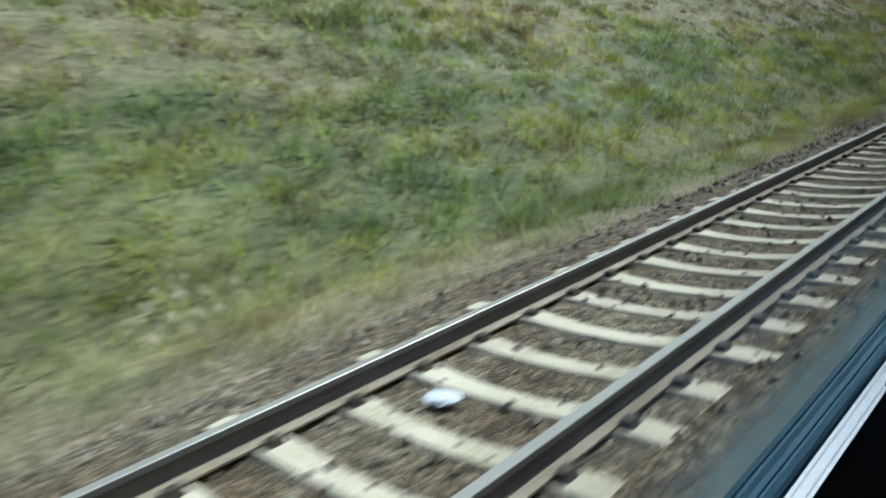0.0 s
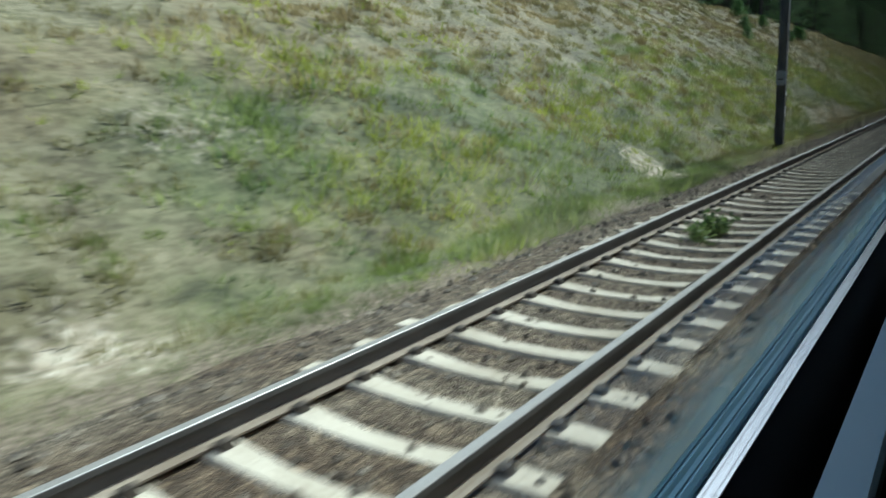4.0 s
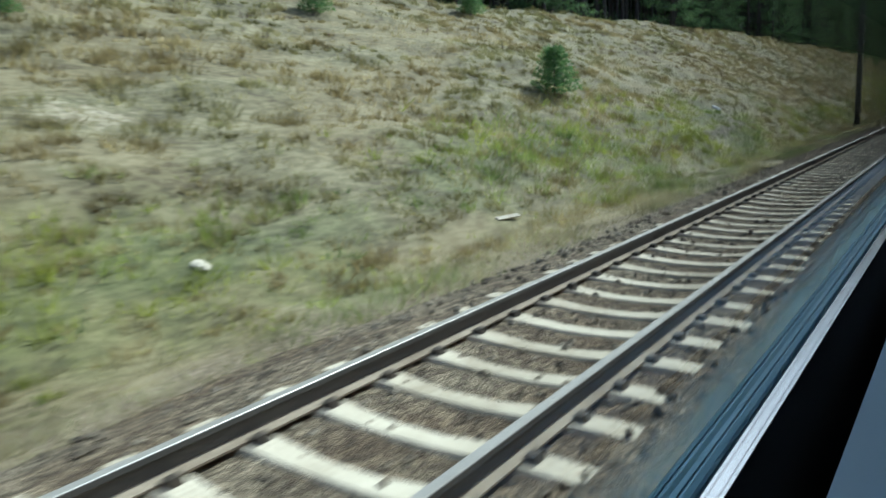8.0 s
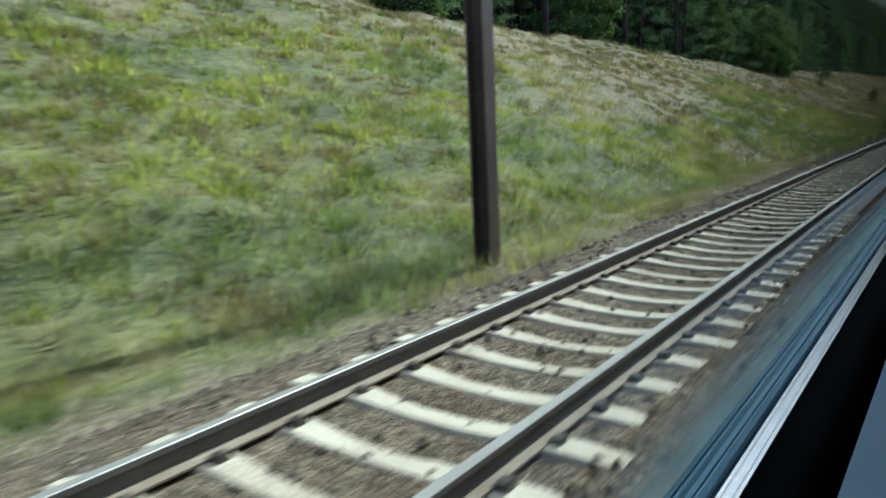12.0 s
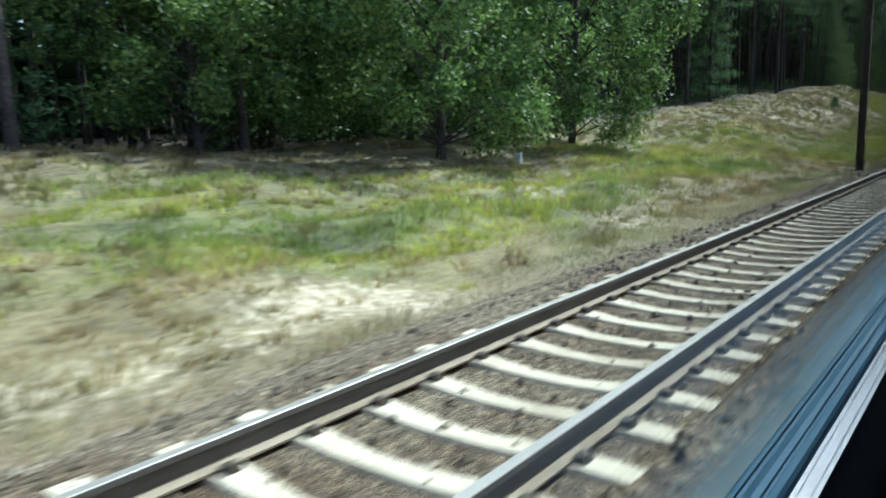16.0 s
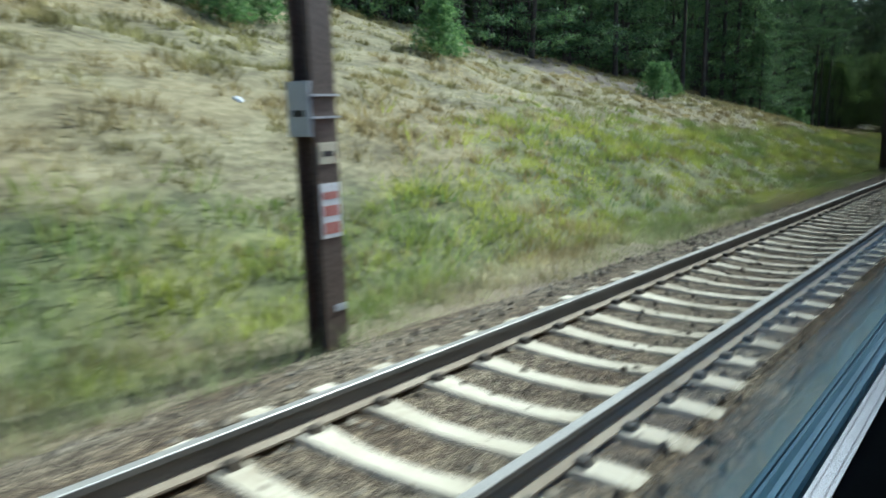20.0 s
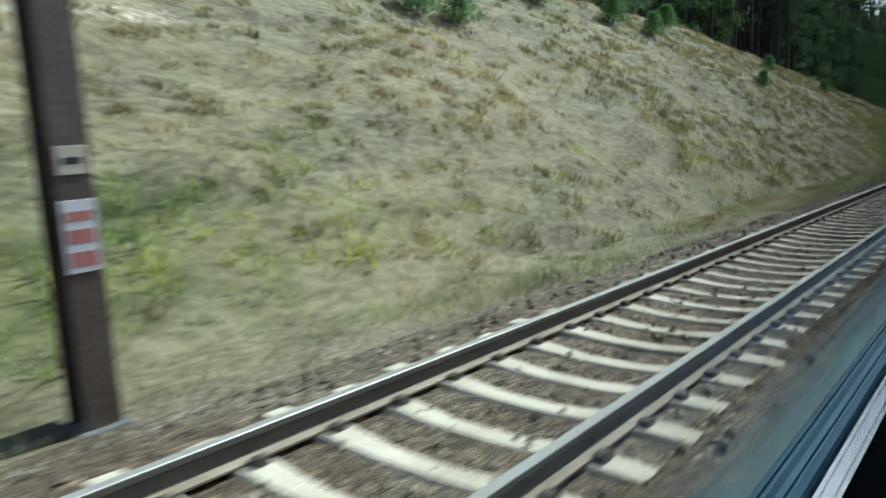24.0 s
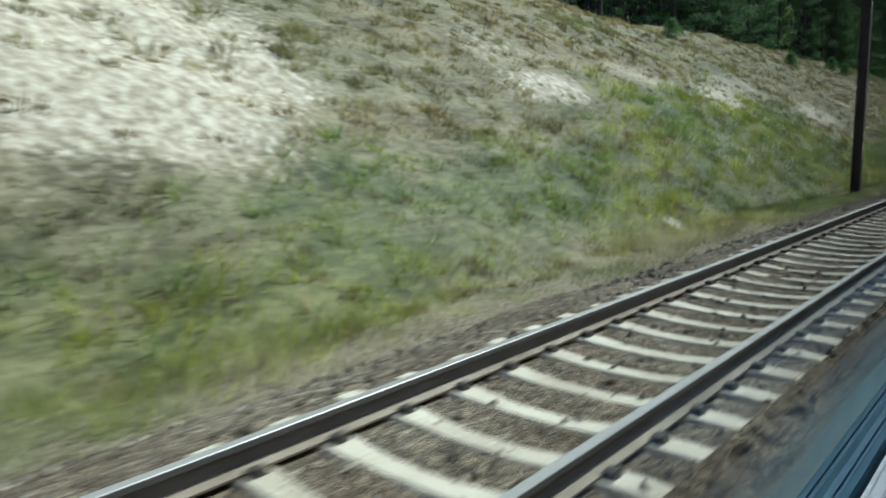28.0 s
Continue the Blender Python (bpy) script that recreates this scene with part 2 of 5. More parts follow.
def glass_material():
    """Lightly green-tinted carriage glass with a bluish haze, painted on as a film that thickens towards its lower
    edge.
    """
    m = bpy.data.materials.new("tinted_glass")
    m.use_nodes = True
    nt = m.node_tree
    clear, gloss, lw, power, mix = (nt.nodes.new(k) for k in ("ShaderNodeBsdfTransparent", "ShaderNodeBsdfGlossy", "ShaderNodeLayerWeight", "ShaderNodeMath", "ShaderNodeMixShader"))
    clear.inputs[0].default_value = (0.84, 0.945, 0.992, 1)
    gloss.inputs["Roughness"].default_value = 0.02
    power.operation = "POWER"
    power.inputs[1].default_value = 3.9
    nt.links.new(lw.outputs["Facing"], power.inputs[0])
    nt.links.new(power.outputs[0], mix.inputs[0])
    nt.links.new(clear.outputs[0], mix.inputs[1])
    nt.links.new(gloss.outputs[0], mix.inputs[2])
    # the hazy reflection by the sill is put in as a bluish translucent film
    film, dusty = nt.nodes.new("ShaderNodeBsdfTranslucent"), nt.nodes.new("ShaderNodeMixShader")
    film.inputs[0].default_value = (0.42, 0.68, 0.84, 1)
    pos, axes, low, grain, amount = (nt.nodes.new(k) for k in ("ShaderNodeNewGeometry", "ShaderNodeSeparateXYZ", "ShaderNodeMapRange", "ShaderNodeTexNoise", "ShaderNodeMath"))
    nt.links.new(pos.outputs["Position"], axes.inputs[0])
    low.interpolation_type = "SMOOTHSTEP"
    low.inputs["From Min"].default_value, low.inputs["From Max"].default_value = 1.39, 1.315
    low.inputs["To Max"].default_value = 0.85
    nt.links.new(axes.outputs["Z"], low.inputs["Value"])
    grain.inputs["Scale"].default_value = 7.0
    nt.links.new(pos.outputs["Position"], grain.inputs["Vector"])
    amount.operation = "MULTIPLY"
    nt.links.new(low.outputs["Result"], amount.inputs[0])
    nt.links.new(grain.outputs["Fac"], amount.inputs[1])
    nt.links.new(amount.outputs[0], dusty.inputs[0])
    nt.links.new(mix.outputs[0], dusty.inputs[1])
    nt.links.new(film.outputs[0], dusty.inputs[2])
    nt.links.new(dusty.outputs[0], nt.nodes["Material Output"].inputs[0])
    return m


GLASS = glass_material()


def ground_material():
    """Sand, straw and green turf, told apart by two fields of the sheet and broken up by noise."""
    m = bpy.data.materials.new("embankment_turf")
    m.use_nodes = True
    nt = m.node_tree
    nodes, links = nt.nodes, nt.links
    bsdf = nodes["Principled BSDF"]
    pos = nodes.new("ShaderNodeNewGeometry").outputs["Position"]

    def noise_tex(scale, detail=5.0):
        n = nodes.new("ShaderNodeTexNoise")
        n.inputs["Scale"].default_value, n.inputs["Detail"].default_value = scale, detail
        links.new(pos, n.inputs["Vector"])
        return n.outputs["Fac"]

    def ramp(fac, stops):
        r = nodes.new("ShaderNodeValToRGB")
        links.new(fac, r.inputs[0])
        e = r.color_ramp.elements
        while len(e) < len(stops):
            e.new(0.5)
        for i, (p, c) in enumerate(stops):
            e[i].position, e[i].color = p, (*c, 1)
        return r.outputs[0]

    def field(name):
        a = nodes.new("ShaderNodeAttribute")
        a.attribute_name = name
        return a.outputs["Fac"]

    def blend(fac, a, b):
        x = nodes.new("ShaderNodeMix")
        x.data_type = "RGBA"
        links.new(fac, x.inputs["Factor"])
        links.new(a, x.inputs["A"])
        links.new(b, x.inputs["B"])
        return x.outputs["Result"]

    def edge(name, scale, lo, hi):
        s = nodes.new("ShaderNodeMath")
        s.operation = "ADD"
        links.new(field(name), s.inputs[0])
        links.new(noise_tex(scale, 6), s.inputs[1])
        k = nodes.new("ShaderNodeMapRange")
        k.inputs["From Min"].default_value, k.inputs["From Max"].default_value = lo, hi
        links.new(s.outputs[0], k.inputs["Value"])
        return k.outputs["Result"]

    long = nodes.new("ShaderNodeVectorMath")
    long.operation = "MULTIPLY"
    long.inputs[1].default_value = (1.5, 0.65, 1.5)
    links.new(pos, long.inputs[0])

    def stretched(scale, detail, lo=0.0, hi=1.0):
        n, k = nodes.new("ShaderNodeTexNoise"), nodes.new("ShaderNodeMapRange")
        n.inputs["Scale"].default_value, n.inputs["Detail"].default_value = scale, detail
        links.new(long.outputs[0], n.inputs["Vector"])
        k.inputs["From Min"].default_value, k.inputs["From Max"].default_value = lo, hi
        links.new(n.outputs["Fac"], k.inputs["Value"])
        return k.outputs["Result"]

    def grassy(dark, mid, pale):
        return blend(stretched(5.5, 8, 0.4, 0.6), ramp(stretched(1.05, 3), [(0.36, dark), (0.6, mid)]), ramp(stretched(1.05, 3), [(0.38, mid), (0.64, pale)]))

    share = stretched(0.28, 3, 0.44, 0.56)
    straw = blend(share, grassy((0.10, 0.076, 0.037), (0.195, 0.158, 0.08), (0.265, 0.22, 0.125)), grassy((0.085, 0.069, 0.037), (0.163, 0.14, 0.073), (0.27, 0.235, 0.138)))
    green = blend(share, grassy((0.062, 0.065, 0.024), (0.122, 0.125, 0.043), (0.205, 0.195, 0.078)), grassy((0.048, 0.058, 0.024), (0.098, 0.11, 0.043), (0.165, 0.172, 0.073)))
    sand = ramp(noise_tex(5.0), [(0.3, (0.25, 0.195, 0.125)), (0.52, (0.47, 0.395, 0.28)), (0.7, (0.63, 0.55, 0.42))])
    c = blend(edge("green", 0.8, 0.75, 1.15), straw, green)
    grit = ramp(noise_tex(14.0, 6), [(0.32, (0.08, 0.057, 0.036)), (0.5, (0.185, 0.142, 0.093)), (0.68, (0.32, 0.258, 0.178))])
    c = blend(edge("grit", 2.2, 0.8, 1.15), c, grit)
    c = blend(edge("sand", 5.5, 0.85, 1.2), c, sand)
    # litter tone also colours the brow spots that stand in for shade
    litter = ramp(noise_tex(3.0), [(0.3, (0.045, 0.033, 0.023)), (0.55, (0.11, 0.082, 0.056)), (0.75, (0.19, 0.145, 0.105))])
    c = blend(edge("wood", 1.0, 0.8, 1.1), c, litter)
    links.new(c, bsdf.inputs["Base Color"])
    bsdf.inputs["Roughness"].default_value = 0.95
    b = nodes.new("ShaderNodeBump")
    b.inputs["Strength"].default_value, b.inputs["Distance"].default_value = 0.55, 0.04
    links.new(noise_tex(15.0, 10), b.inputs["Height"])
    links.new(b.outputs[0], bsdf.inputs["Normal"])
    return m


TURF = ground_material()
rng = np.random.default_rng(7)


# ---- helpers for meshes ----
def link_mesh(name, verts, faces, mat, parent=None, label="", smooth=False):
    """One mesh object from an array of points and an array of faces of one size."""
    verts, faces = np.asarray(verts, np.float32), np.asarray(faces, np.int32)
    me = bpy.data.meshes.new(name)
    n, k = faces.shape
    me.vertices.add(len(verts))
    me.vertices.foreach_set("co", verts.ravel())
    me.loops.add(n * k)
    me.loops.foreach_set("vertex_index", faces.ravel())
    me.polygons.add(n)
    me.polygons.foreach_set("loop_start", np.arange(0, n * k, k, dtype=np.int32))
    me.polygons.foreach_set("use_smooth", np.full(n, smooth))
    me.update(calc_edges=True)
    me.materials.append(mat)
    ob = new(name, me)
    ob.parent = parent
    if label:
        ob["label"] = label
    return ob


def part(name, bm, mat, parent=None, label=""):
    me = bpy.data.meshes.new(name)
    bm.normal_update()
    bm.to_mesh(me)
    bm.free()
    me.materials.append(mat)
    ob = new(name, me)
    ob.parent = parent
    if label:
        ob["label"] = label
    return ob


def thing(name, at, label, category, group="", turn=0.0):
    e = new(name)
    e.empty_display_size = 0.2
    e.matrix_world = pose(*at, 0, 0, turn)
    return tagged(e, label, category, group)


def box(lo, hi, bevel=0.0, bm=None):
    own = bm or bmesh.new()
    m = Matrix.Translation([(a + b) / 2 for a, b in zip(lo, hi)]) @ Matrix.Diagonal([b - a for a, b in zip(lo, hi)] + [1])
    g = bmesh.ops.create_cube(own, size=1, matrix=m)
    if bevel:
        es = list({e for v in g["verts"] for e in v.link_edges})
        bmesh.ops.bevel(own, geom=es, offset=bevel, segments=2, affect="EDGES", profile=0.5)
    return own


def tube(points, radii, sides=8, bm=None):
    """A tapered tube along points."""
    own = bm or bmesh.new()
    rings = []
    for i, p in enumerate(points):
        p = Vector(p)
        a, b = Vector(points[max(i - 1, 0)]), Vector(points[min(i + 1, len(points) - 1)])
        q = (b - a).to_track_quat("Z", "Y")
        rings.append([own.verts.new(p + q @ Vector((radii[i] * math.cos(2 * math.pi * k / sides), radii[i] * math.sin(2 * math.pi * k / sides), 0))) for k in range(sides)])
    for r, s in zip(rings, rings[1:]):
        for k in range(sides):
            own.faces.new((r[k], r[(k + 1) % sides], s[(k + 1) % sides], s[k]))
    own.faces.new(rings[0][::-1])
    own.faces.new(rings[-1])
    return own


def extrude_profile(profile, y0, y1, bm=None):
    """A closed outline in x and z drawn out along y."""
    own = bm or bmesh.new()
    a = [own.verts.new((x, y0, z)) for x, z in profile]
    b = [own.verts.new((x, y1, z)) for x, z in profile]
    n = len(profile)
    for i in range(n):
        own.faces.new((a[i], b[i], b[(i + 1) % n], a[(i + 1) % n]))
    own.faces.new(a[::-1])
    own.faces.new(b)
    bmesh.ops.recalc_face_normals(own, faces=own.faces)
    return own


def value_noise(x, y, scale, seed):
    """Smooth noise from 0 to 1 over the plan."""
    u, v = np.asarray(x) / scale + seed * 17.3, np.asarray(y) / scale + seed * 31.7
    i, j = np.floor(u), np.floor(v)
    fu, fv = u - i, v - j
    fu, fv = fu * fu * (3 - 2 * fu), fv * fv * (3 - 2 * fv)

    def h(a, b):
        s = np.sin(a * 127.1 + b * 311.7 + seed * 74.7) * 43758.5453
        return s - np.floor(s)
    return (h(i, j) * (1 - fu) + h(i + 1, j) * fu) * (1 - fv) + (h(i, j + 1) * (1 - fu) + h(i + 1, j + 1) * fu) * fv


# ---- the lie of the land ----
NEAR_RAIL, FAR_RAIL, TRACK_MID, OWN_MID = -2.016, -3.523, -2.77, 1.08
Y0, Y1 = -730.0, 330.0
CREST_X = -20.0
# height of the cutting's brow along the line
BROW = [(-900, 6), (-700, 7.5), (-640, 8.0), (-625, 7.9), (-600, 8.3), (-585, 8.3), (-555, 8.3), (-530, 8.7), (-510, 8.7), (-490, 7.7), (-475, 7.1), (-464, 6.3),
        (-452, 5.9), (-440, 5.2), (-430, 4.8), (-418, 4.1), (-410, 3.2), (-400, 2.6), (-391, 1.8), (-382, 1.5), (-367, 1.15), (-355, 1.05), (-341, 1.15),
        (-331, 1.9), (-316, 2.9), (-302, 3.9), (-290, 4.6), (-277, 5.4), (-260, 6.2), (-246, 6.0), (-212, 5.8), (-193, 5.4), (-175, 5.8), (-150, 6.8), (-115, 7.6),
        (-65, 8.2), (0, 8.6), (30, 8.2), (58, 7.6), (80, 7.0), (116, 5.8), (200, 5.0), (500, 4.0)]


def brow(y):
    return np.interp(y, [b[0] for b in BROW], [b[1] for b in BROW])


def land(x, y, rough=True):
    """Height of the ground sheet."""
    x, y = np.broadcast_arrays(np.asarray(x, float), np.asarray(y, float))
    u = np.clip((-6.7 - x) / (-6.7 - CREST_X), 0, 1)
    bulge = 0.06 * np.sin(np.pi * u) * (brow(y) - 1)
    z = -0.5 + (brow(y) + 0.5) * u + bulge
    z = z + np.where(x < CREST_X, 0.02 * np.minimum(CREST_X - x, 60), 0)
    z = np.where(x > -5.2, -0.5 - 0.12 * np.clip((x + 5.2) / 0.5, 0, 1), z)
    if rough:
        side = np.clip((-5.4 - x) / 0.8, 0, 1)
        lift = np.clip((-6.5 - x) / 2, 0, 1)
        z = z + side * 0.08 * (value_noise(x, y, 0.95, 3) - 0.5) + lift * (0.07 * (value_noise(x, y, 1.1, 4) - 0.5) + 0.32 * (value_noise(1.5 * x, 0.7 * y, 1.6, 1) - 0.5) + 0.36 * (value_noise(x, y, 5.5, 2) - 0.5))
    return z


def patches(x, y, spots):
    f = np.zeros(np.broadcast(x, y).shape)
    for px, py, rx, ry, a in spots:
        f = np.maximum(f, a * np.exp(-((x - px) / rx) ** 2 - ((y - py) / ry) ** 2))
    return f


CLEAR_SPOTS = [(-6.1, -583.6, 0.7, 1.3, 1.6), (-6.5, -500.8, 0.7, 1.3, 1.6), (-6.8, -20.0, 0.6, 1.1, 1.4), (-9.4, -154.0, 0.5, 0.9, 1.4), (-6.6, -248.8, 0.5, 0.9, 1.4), (-5.8, -515, 0.6, 1.1, 1.4), (-7.5, -490.4, 0.4, 0.7, 1.3), (-5.9, -396.4, 0.5, 0.9, 1.3), (-6.7, -176.2, 0.6, 1.0, 1.3), (-10.7, -463.1, 0.4, 0.8, 1.3)]
SAND_SPOTS_A = [(-6.8, 3.3, 0.7, 1.2, 0.4), (-6.3, -5.7, 1, 1.2, 0.9), (-6.4, -7.6, 0.9, 1, 0.85), (-6, -9.4, 0.9, 0.5, 0.7), (-6, -32.3, 0.9, 0.9, 0.5), (-6.6, -41, 1.1, 2.2, 0.65), (-8.5, -49.3, 0.6, 2.2, 0.6), (-7.4, -50.6, 0.9, 2.0, 0.6), (-7.0, -52.1, 0.9, 2.6, 0.6),
    (-7.5, -54.8, 0.3, 1.2, 0.5), (-7.4, -61.4, 0.4, 2.2, 0.6), (-7.7, -66.6, 0.3, 1.4, 0.45), (-6.7, -75.7, 1, 1, 0.7), (-9.4, -89.1, 1.1, 1.9, 0.35), (-6.5, -91.2, 1.1, 0.9, 0.9), (-7.9, -101.6, 0.3, 1.4, 0.55), (-6.2, -149.4, 1.1, 1.1, 0.45), (-12.2, -157, 0.8, 1.2, 0.45)]
SAND_SPOTS_B = [(-6.0, -12.6, 0.8, 2.4, 0.75), (-7.5, -158.8, 0.5, 1.3, 0.6), (-5.5, -161, 0.8, 1.2, 0.6), (-11.4, -181.1, 1.1, 1.3, 0.35), (-11.5, -191.8, 0.7, 1.6, 0.5), (-8.7, -193, 0.5, 2.1, 0.8), (-9.9, -193.4, 1, 3.1, 0.5), (-8.5, -214.2, 0.4, 1.5, 0.6), (-8.2, -226.9, 0.4, 1, 0.65), (-12.9, -237.5, 0.5, 2.1, 0.5),
    (-8.4, -250.5, 0.5, 1.1, 0.45), (-9.5, -251.6, 0.6, 1, 0.4), (-15.1, -282.9, 3.8, 6, 1), (-14.9, -286.9, 3.5, 4.6, 0.95), (-14.4, -300.5, 2.1, 3.3, 0.7), (-14.2, -304.5, 2.7, 2.8, 0.6), (-15.1, -313, 2.9, 4, 0.65), (-13.1, -319.7, 1.9, 2.3, 0.5), (-10.9, -331.8, 2.7, 1.2, 0.6)]
SAND_SPOTS_C = [(-7.4, -333.7, 0.9, 1.1, 0.4), (-5.7, -343.8, 1.3, 2.1, 0.5), (-10.3, -357.9, 1.2, 1.2, 0.6), (-6.6, -359.6, 1.7, 1.3, 0.5), (-6.7, -369.5, 1.4, 2.4, 0.62), (-6.4, -372.3, 1.3, 1.6, 0.62), (-7.3, -376.6, 1.7, 2.1, 0.7), (-9.5, -381.4, 1.3, 2.6, 0.8), (-6.9, -381.5, 1.2, 2.2, 0.8),
    (-9, -383.7, 1.6, 4.4, 0.45), (-9.8, -391, 1.3, 2.4, 0.75), (-8.8, -393, 1.3, 1.6, 0.75), (-8.6, -391, 2.2, 6, 0.3), (-8.1, -450.2, 0.3, 1.7, 0.55), (-10, -464.1, 0.8, 2.4, 0.35), (-5.9, -514.3, 0.42, 0.5, 1.1), (-8.3, -526, 0.3, 0.7, 0.6), (-12.6, -561.4, 0.9, 4.8, 0.8), (-6.2, -570.6, 0.6, 0.8, 0.9)]
SAND_SPOTS_D = [(-13.4, -572.1, 1, 5.9, 0.7), (-6.6, -573.4, 1, 1.9, 0.5), (-7.1, -590.7, 0.3, 0.9, 0.8), (-6.6, -598.3, 0.4, 0.9, 0.7), (-6.8, -601.7, 0.9, 2.9, 0.38), (-11.7, -606.6, 0.7, 2.4, 0.6), (-11, -617.2, 1.6, 3.8, 0.85), (-12.9, -617.6, 1.4, 3.8, 0.45), (-8.9, -620.9, 0.6, 1.3, 0.5),
    (-11.5, -629.9, 1.7, 4.0, 0.78), (-13, -635.1, 1.6, 4, 0.62), (-12.5, -625, 1.5, 4, 0.6), (-6.2, -588, 0.8, 4, 0.45), (-13.3, -640, 1.8, 9.6, 0.45), (-11.5, -643.6, 0.8, 2.2, 0.9), (-6.9, -645.4, 0.3, 0.5, 1), (-11.2, -652.5, 1.3, 2.6, 0.7), (-10.7, -656.5, 2.0, 3.2, 1.3), (-12.6, -655.0, 2.0, 4.5, 1.0)]
SAND_SPOTS = SAND_SPOTS_A + SAND_SPOTS_B + SAND_SPOTS_C + SAND_SPOTS_D
# bare soil and litter, with the wood's shade put into several brow spots
SOIL_SHADE_SPOTS = [(-8.1, -157.4, 0.3, 3.2, 0.75), (-8.1, -101.8, 0.35, 1.8, 0.6), (-16.6, -435, 1.9, 7, 0.95), (-17.6, -441, 1.7, 6, 0.85), (-15.1, -429, 1.1, 3, 0.8), (-15.2, -208.5, 1.2, 6, 0.6), (-17.7, -425.6, 1.4, 4, 0.85), (-17.2, -420.5, 1.2, 3, 0.6), (-17.6, -199.5, 1.5, 5, 0.6), (-18.8, -436, 2.2, 8, 0.75), (-18.6, -398, 1.9, 15, 0.8), (-19.2, -372, 1.0, 14, 0.6), (-18.5, -190, 2.0, 9, 0.7), (-19, -300, 1.2, 10, 0.5), (-18.8, -235, 1.5, 10, 0.4), (-8.4, -108, 0.8, 2.5, 0.5), (-8.2, -155, 0.8, 3, 0.5)]
GREEN_SPOTS_A = [(-7.9, 10.6, 0.7, 3.2, 0.55), (-7, 10.1, 1.5, 4.9, 0.55), (-8.1, 5.7, 0.7, 2.8, 0.8), (-8.5, -22.3, 1.3, 9, 0.55), (-6.9, -26, 1.3, 4.1, 1.1), (-8.4, -28.5, 0.9, 3.2, 0.75), (-6.9, -28.7, 1.1, 2.6, 1.05), (-8.9, -32.2, 1, 6.2, 0.85), (-6.4, -67.2, 1, 1.2, 0.65),
    (-6.8, -75, 1, 1.8, 0.6), (-6.8, -79, 0.8, 1.2, 0.4), (-6.2, -86.8, 1.2, 2.4, 0.65), (-6.2, -89.4, 1, 1.1, 0.75), (-7.9, -132, 1.2, 6.4, 0.5), (-7.7, -145.7, 0.7, 2.1, 0.3), (-9.1, -161.1, 0.8, 3.6, 0.45), (-9, -170.2, 0.5, 1.2, 0.5), (-9.2, -171.2, 0.9, 3.6, 0.5)]
GREEN_SPOTS_B = [(-7.6, -185.5, 1.2, 5.4, 0.4), (-6.7, -205.6, 1, 1.4, 0.4), (-10.1, -222.6, 1.6, 5.8, 0.42), (-7.8, -228.5, 0.6, 1.8, 0.4), (-7.5, -232.6, 2.1, 14.8, 0.85), (-8.9, -232.7, 1.2, 4.8, 0.85), (-8.8, -244.7, 1.2, 4.4, 1.1), (-8, -252.4, 0.8, 0.8, 0.75), (-8.6, -256.4, 1.6, 6.9, 0.85),
    (-7, -257.3, 1.2, 3.5, 0.5), (-12.5, -271, 5.8, 16, 0.85), (-11.2, -275.1, 4.7, 16, 0.95), (-8.1, -282.4, 4.1, 16, 0.85), (-7.7, -303.8, 2.2, 6.9, 0.62), (-6.5, -306.2, 1.4, 2.9, 0.65), (-6.5, -311.8, 2.0, 12, 0.42), (-7.2, -319.4, 1.4, 2.2, 0.55), (-6.4, -322.6, 1.2, 1.2, 0.55)]
GREEN_SPOTS_C = [(-6.8, -326.9, 1.5, 4.4, 0.6), (-12.2, -346.5, 5, 7, 0.52), (-10.6, -361.4, 5, 9, 0.4), (-11.5, -363.4, 4, 9, 0.4), (-10.8, -365.1, 4.2, 8, 0.62), (-12.1, -368.1, 5, 10, 0.45), (-11.4, -387, 1.5, 2, 0.4), (-10.6, -406.2, 1.1, 0.8, 0.55),
    (-9.8, -412.5, 2.4, 9, 0.95), (-8, -413.5, 2.5, 3.6, 0.6), (-7.6, -418.2, 2, 2.3, 0.8), (-9.2, -419.2, 2.2, 12.2, 1), (-7.6, -430.2, 1.4, 2, 0.85), (-7.7, -433.1, 2.3, 6.6, 1.1), (-8.2, -433.1, 1.6, 12.6, 1.1), (-8.5, -439.3, 2.8, 15.9, 1.1), (-7.9, -441.6, 0.6, 1.9, 0.75)]
GREEN_SPOTS_D = [(-6.8, -442.6, 1.3, 2, 0.75), (-7.5, -450.3, 0.5, 2, 0.85), (-7.3, -453.6, 0.4, 2.2, 0.75), (-6.5, -455, 0.9, 1.5, 0.5), (-7.7, -458.3, 1.1, 7.8, 0.9), (-7.3, -459.8, 0.6, 3.4, 0.75), (-7, -464.3, 0.8, 3, 0.65), (-6.2, -467.7, 0.9, 0.7, 0.75), (-7.5, -471.6, 0.7, 4, 1),
    (-7.8, -472.4, 1, 12.3, 0.9), (-7.2, -477, 0.3, 2.4, 0.55), (-7, -478.6, 1.5, 8.3, 0.8), (-6.6, -478.7, 0.9, 1.5, 0.65), (-7.2, -485.3, 0.5, 2.8, 0.75), (-7, -489.7, 0.9, 1.4, 0.5), (-7.3, -496.3, 0.4, 2.4, 0.85), (-7.6, -505.1, 0.7, 5.8, 0.75), (-7.3, -566.2, 0.4, 4.8, 1.1)]
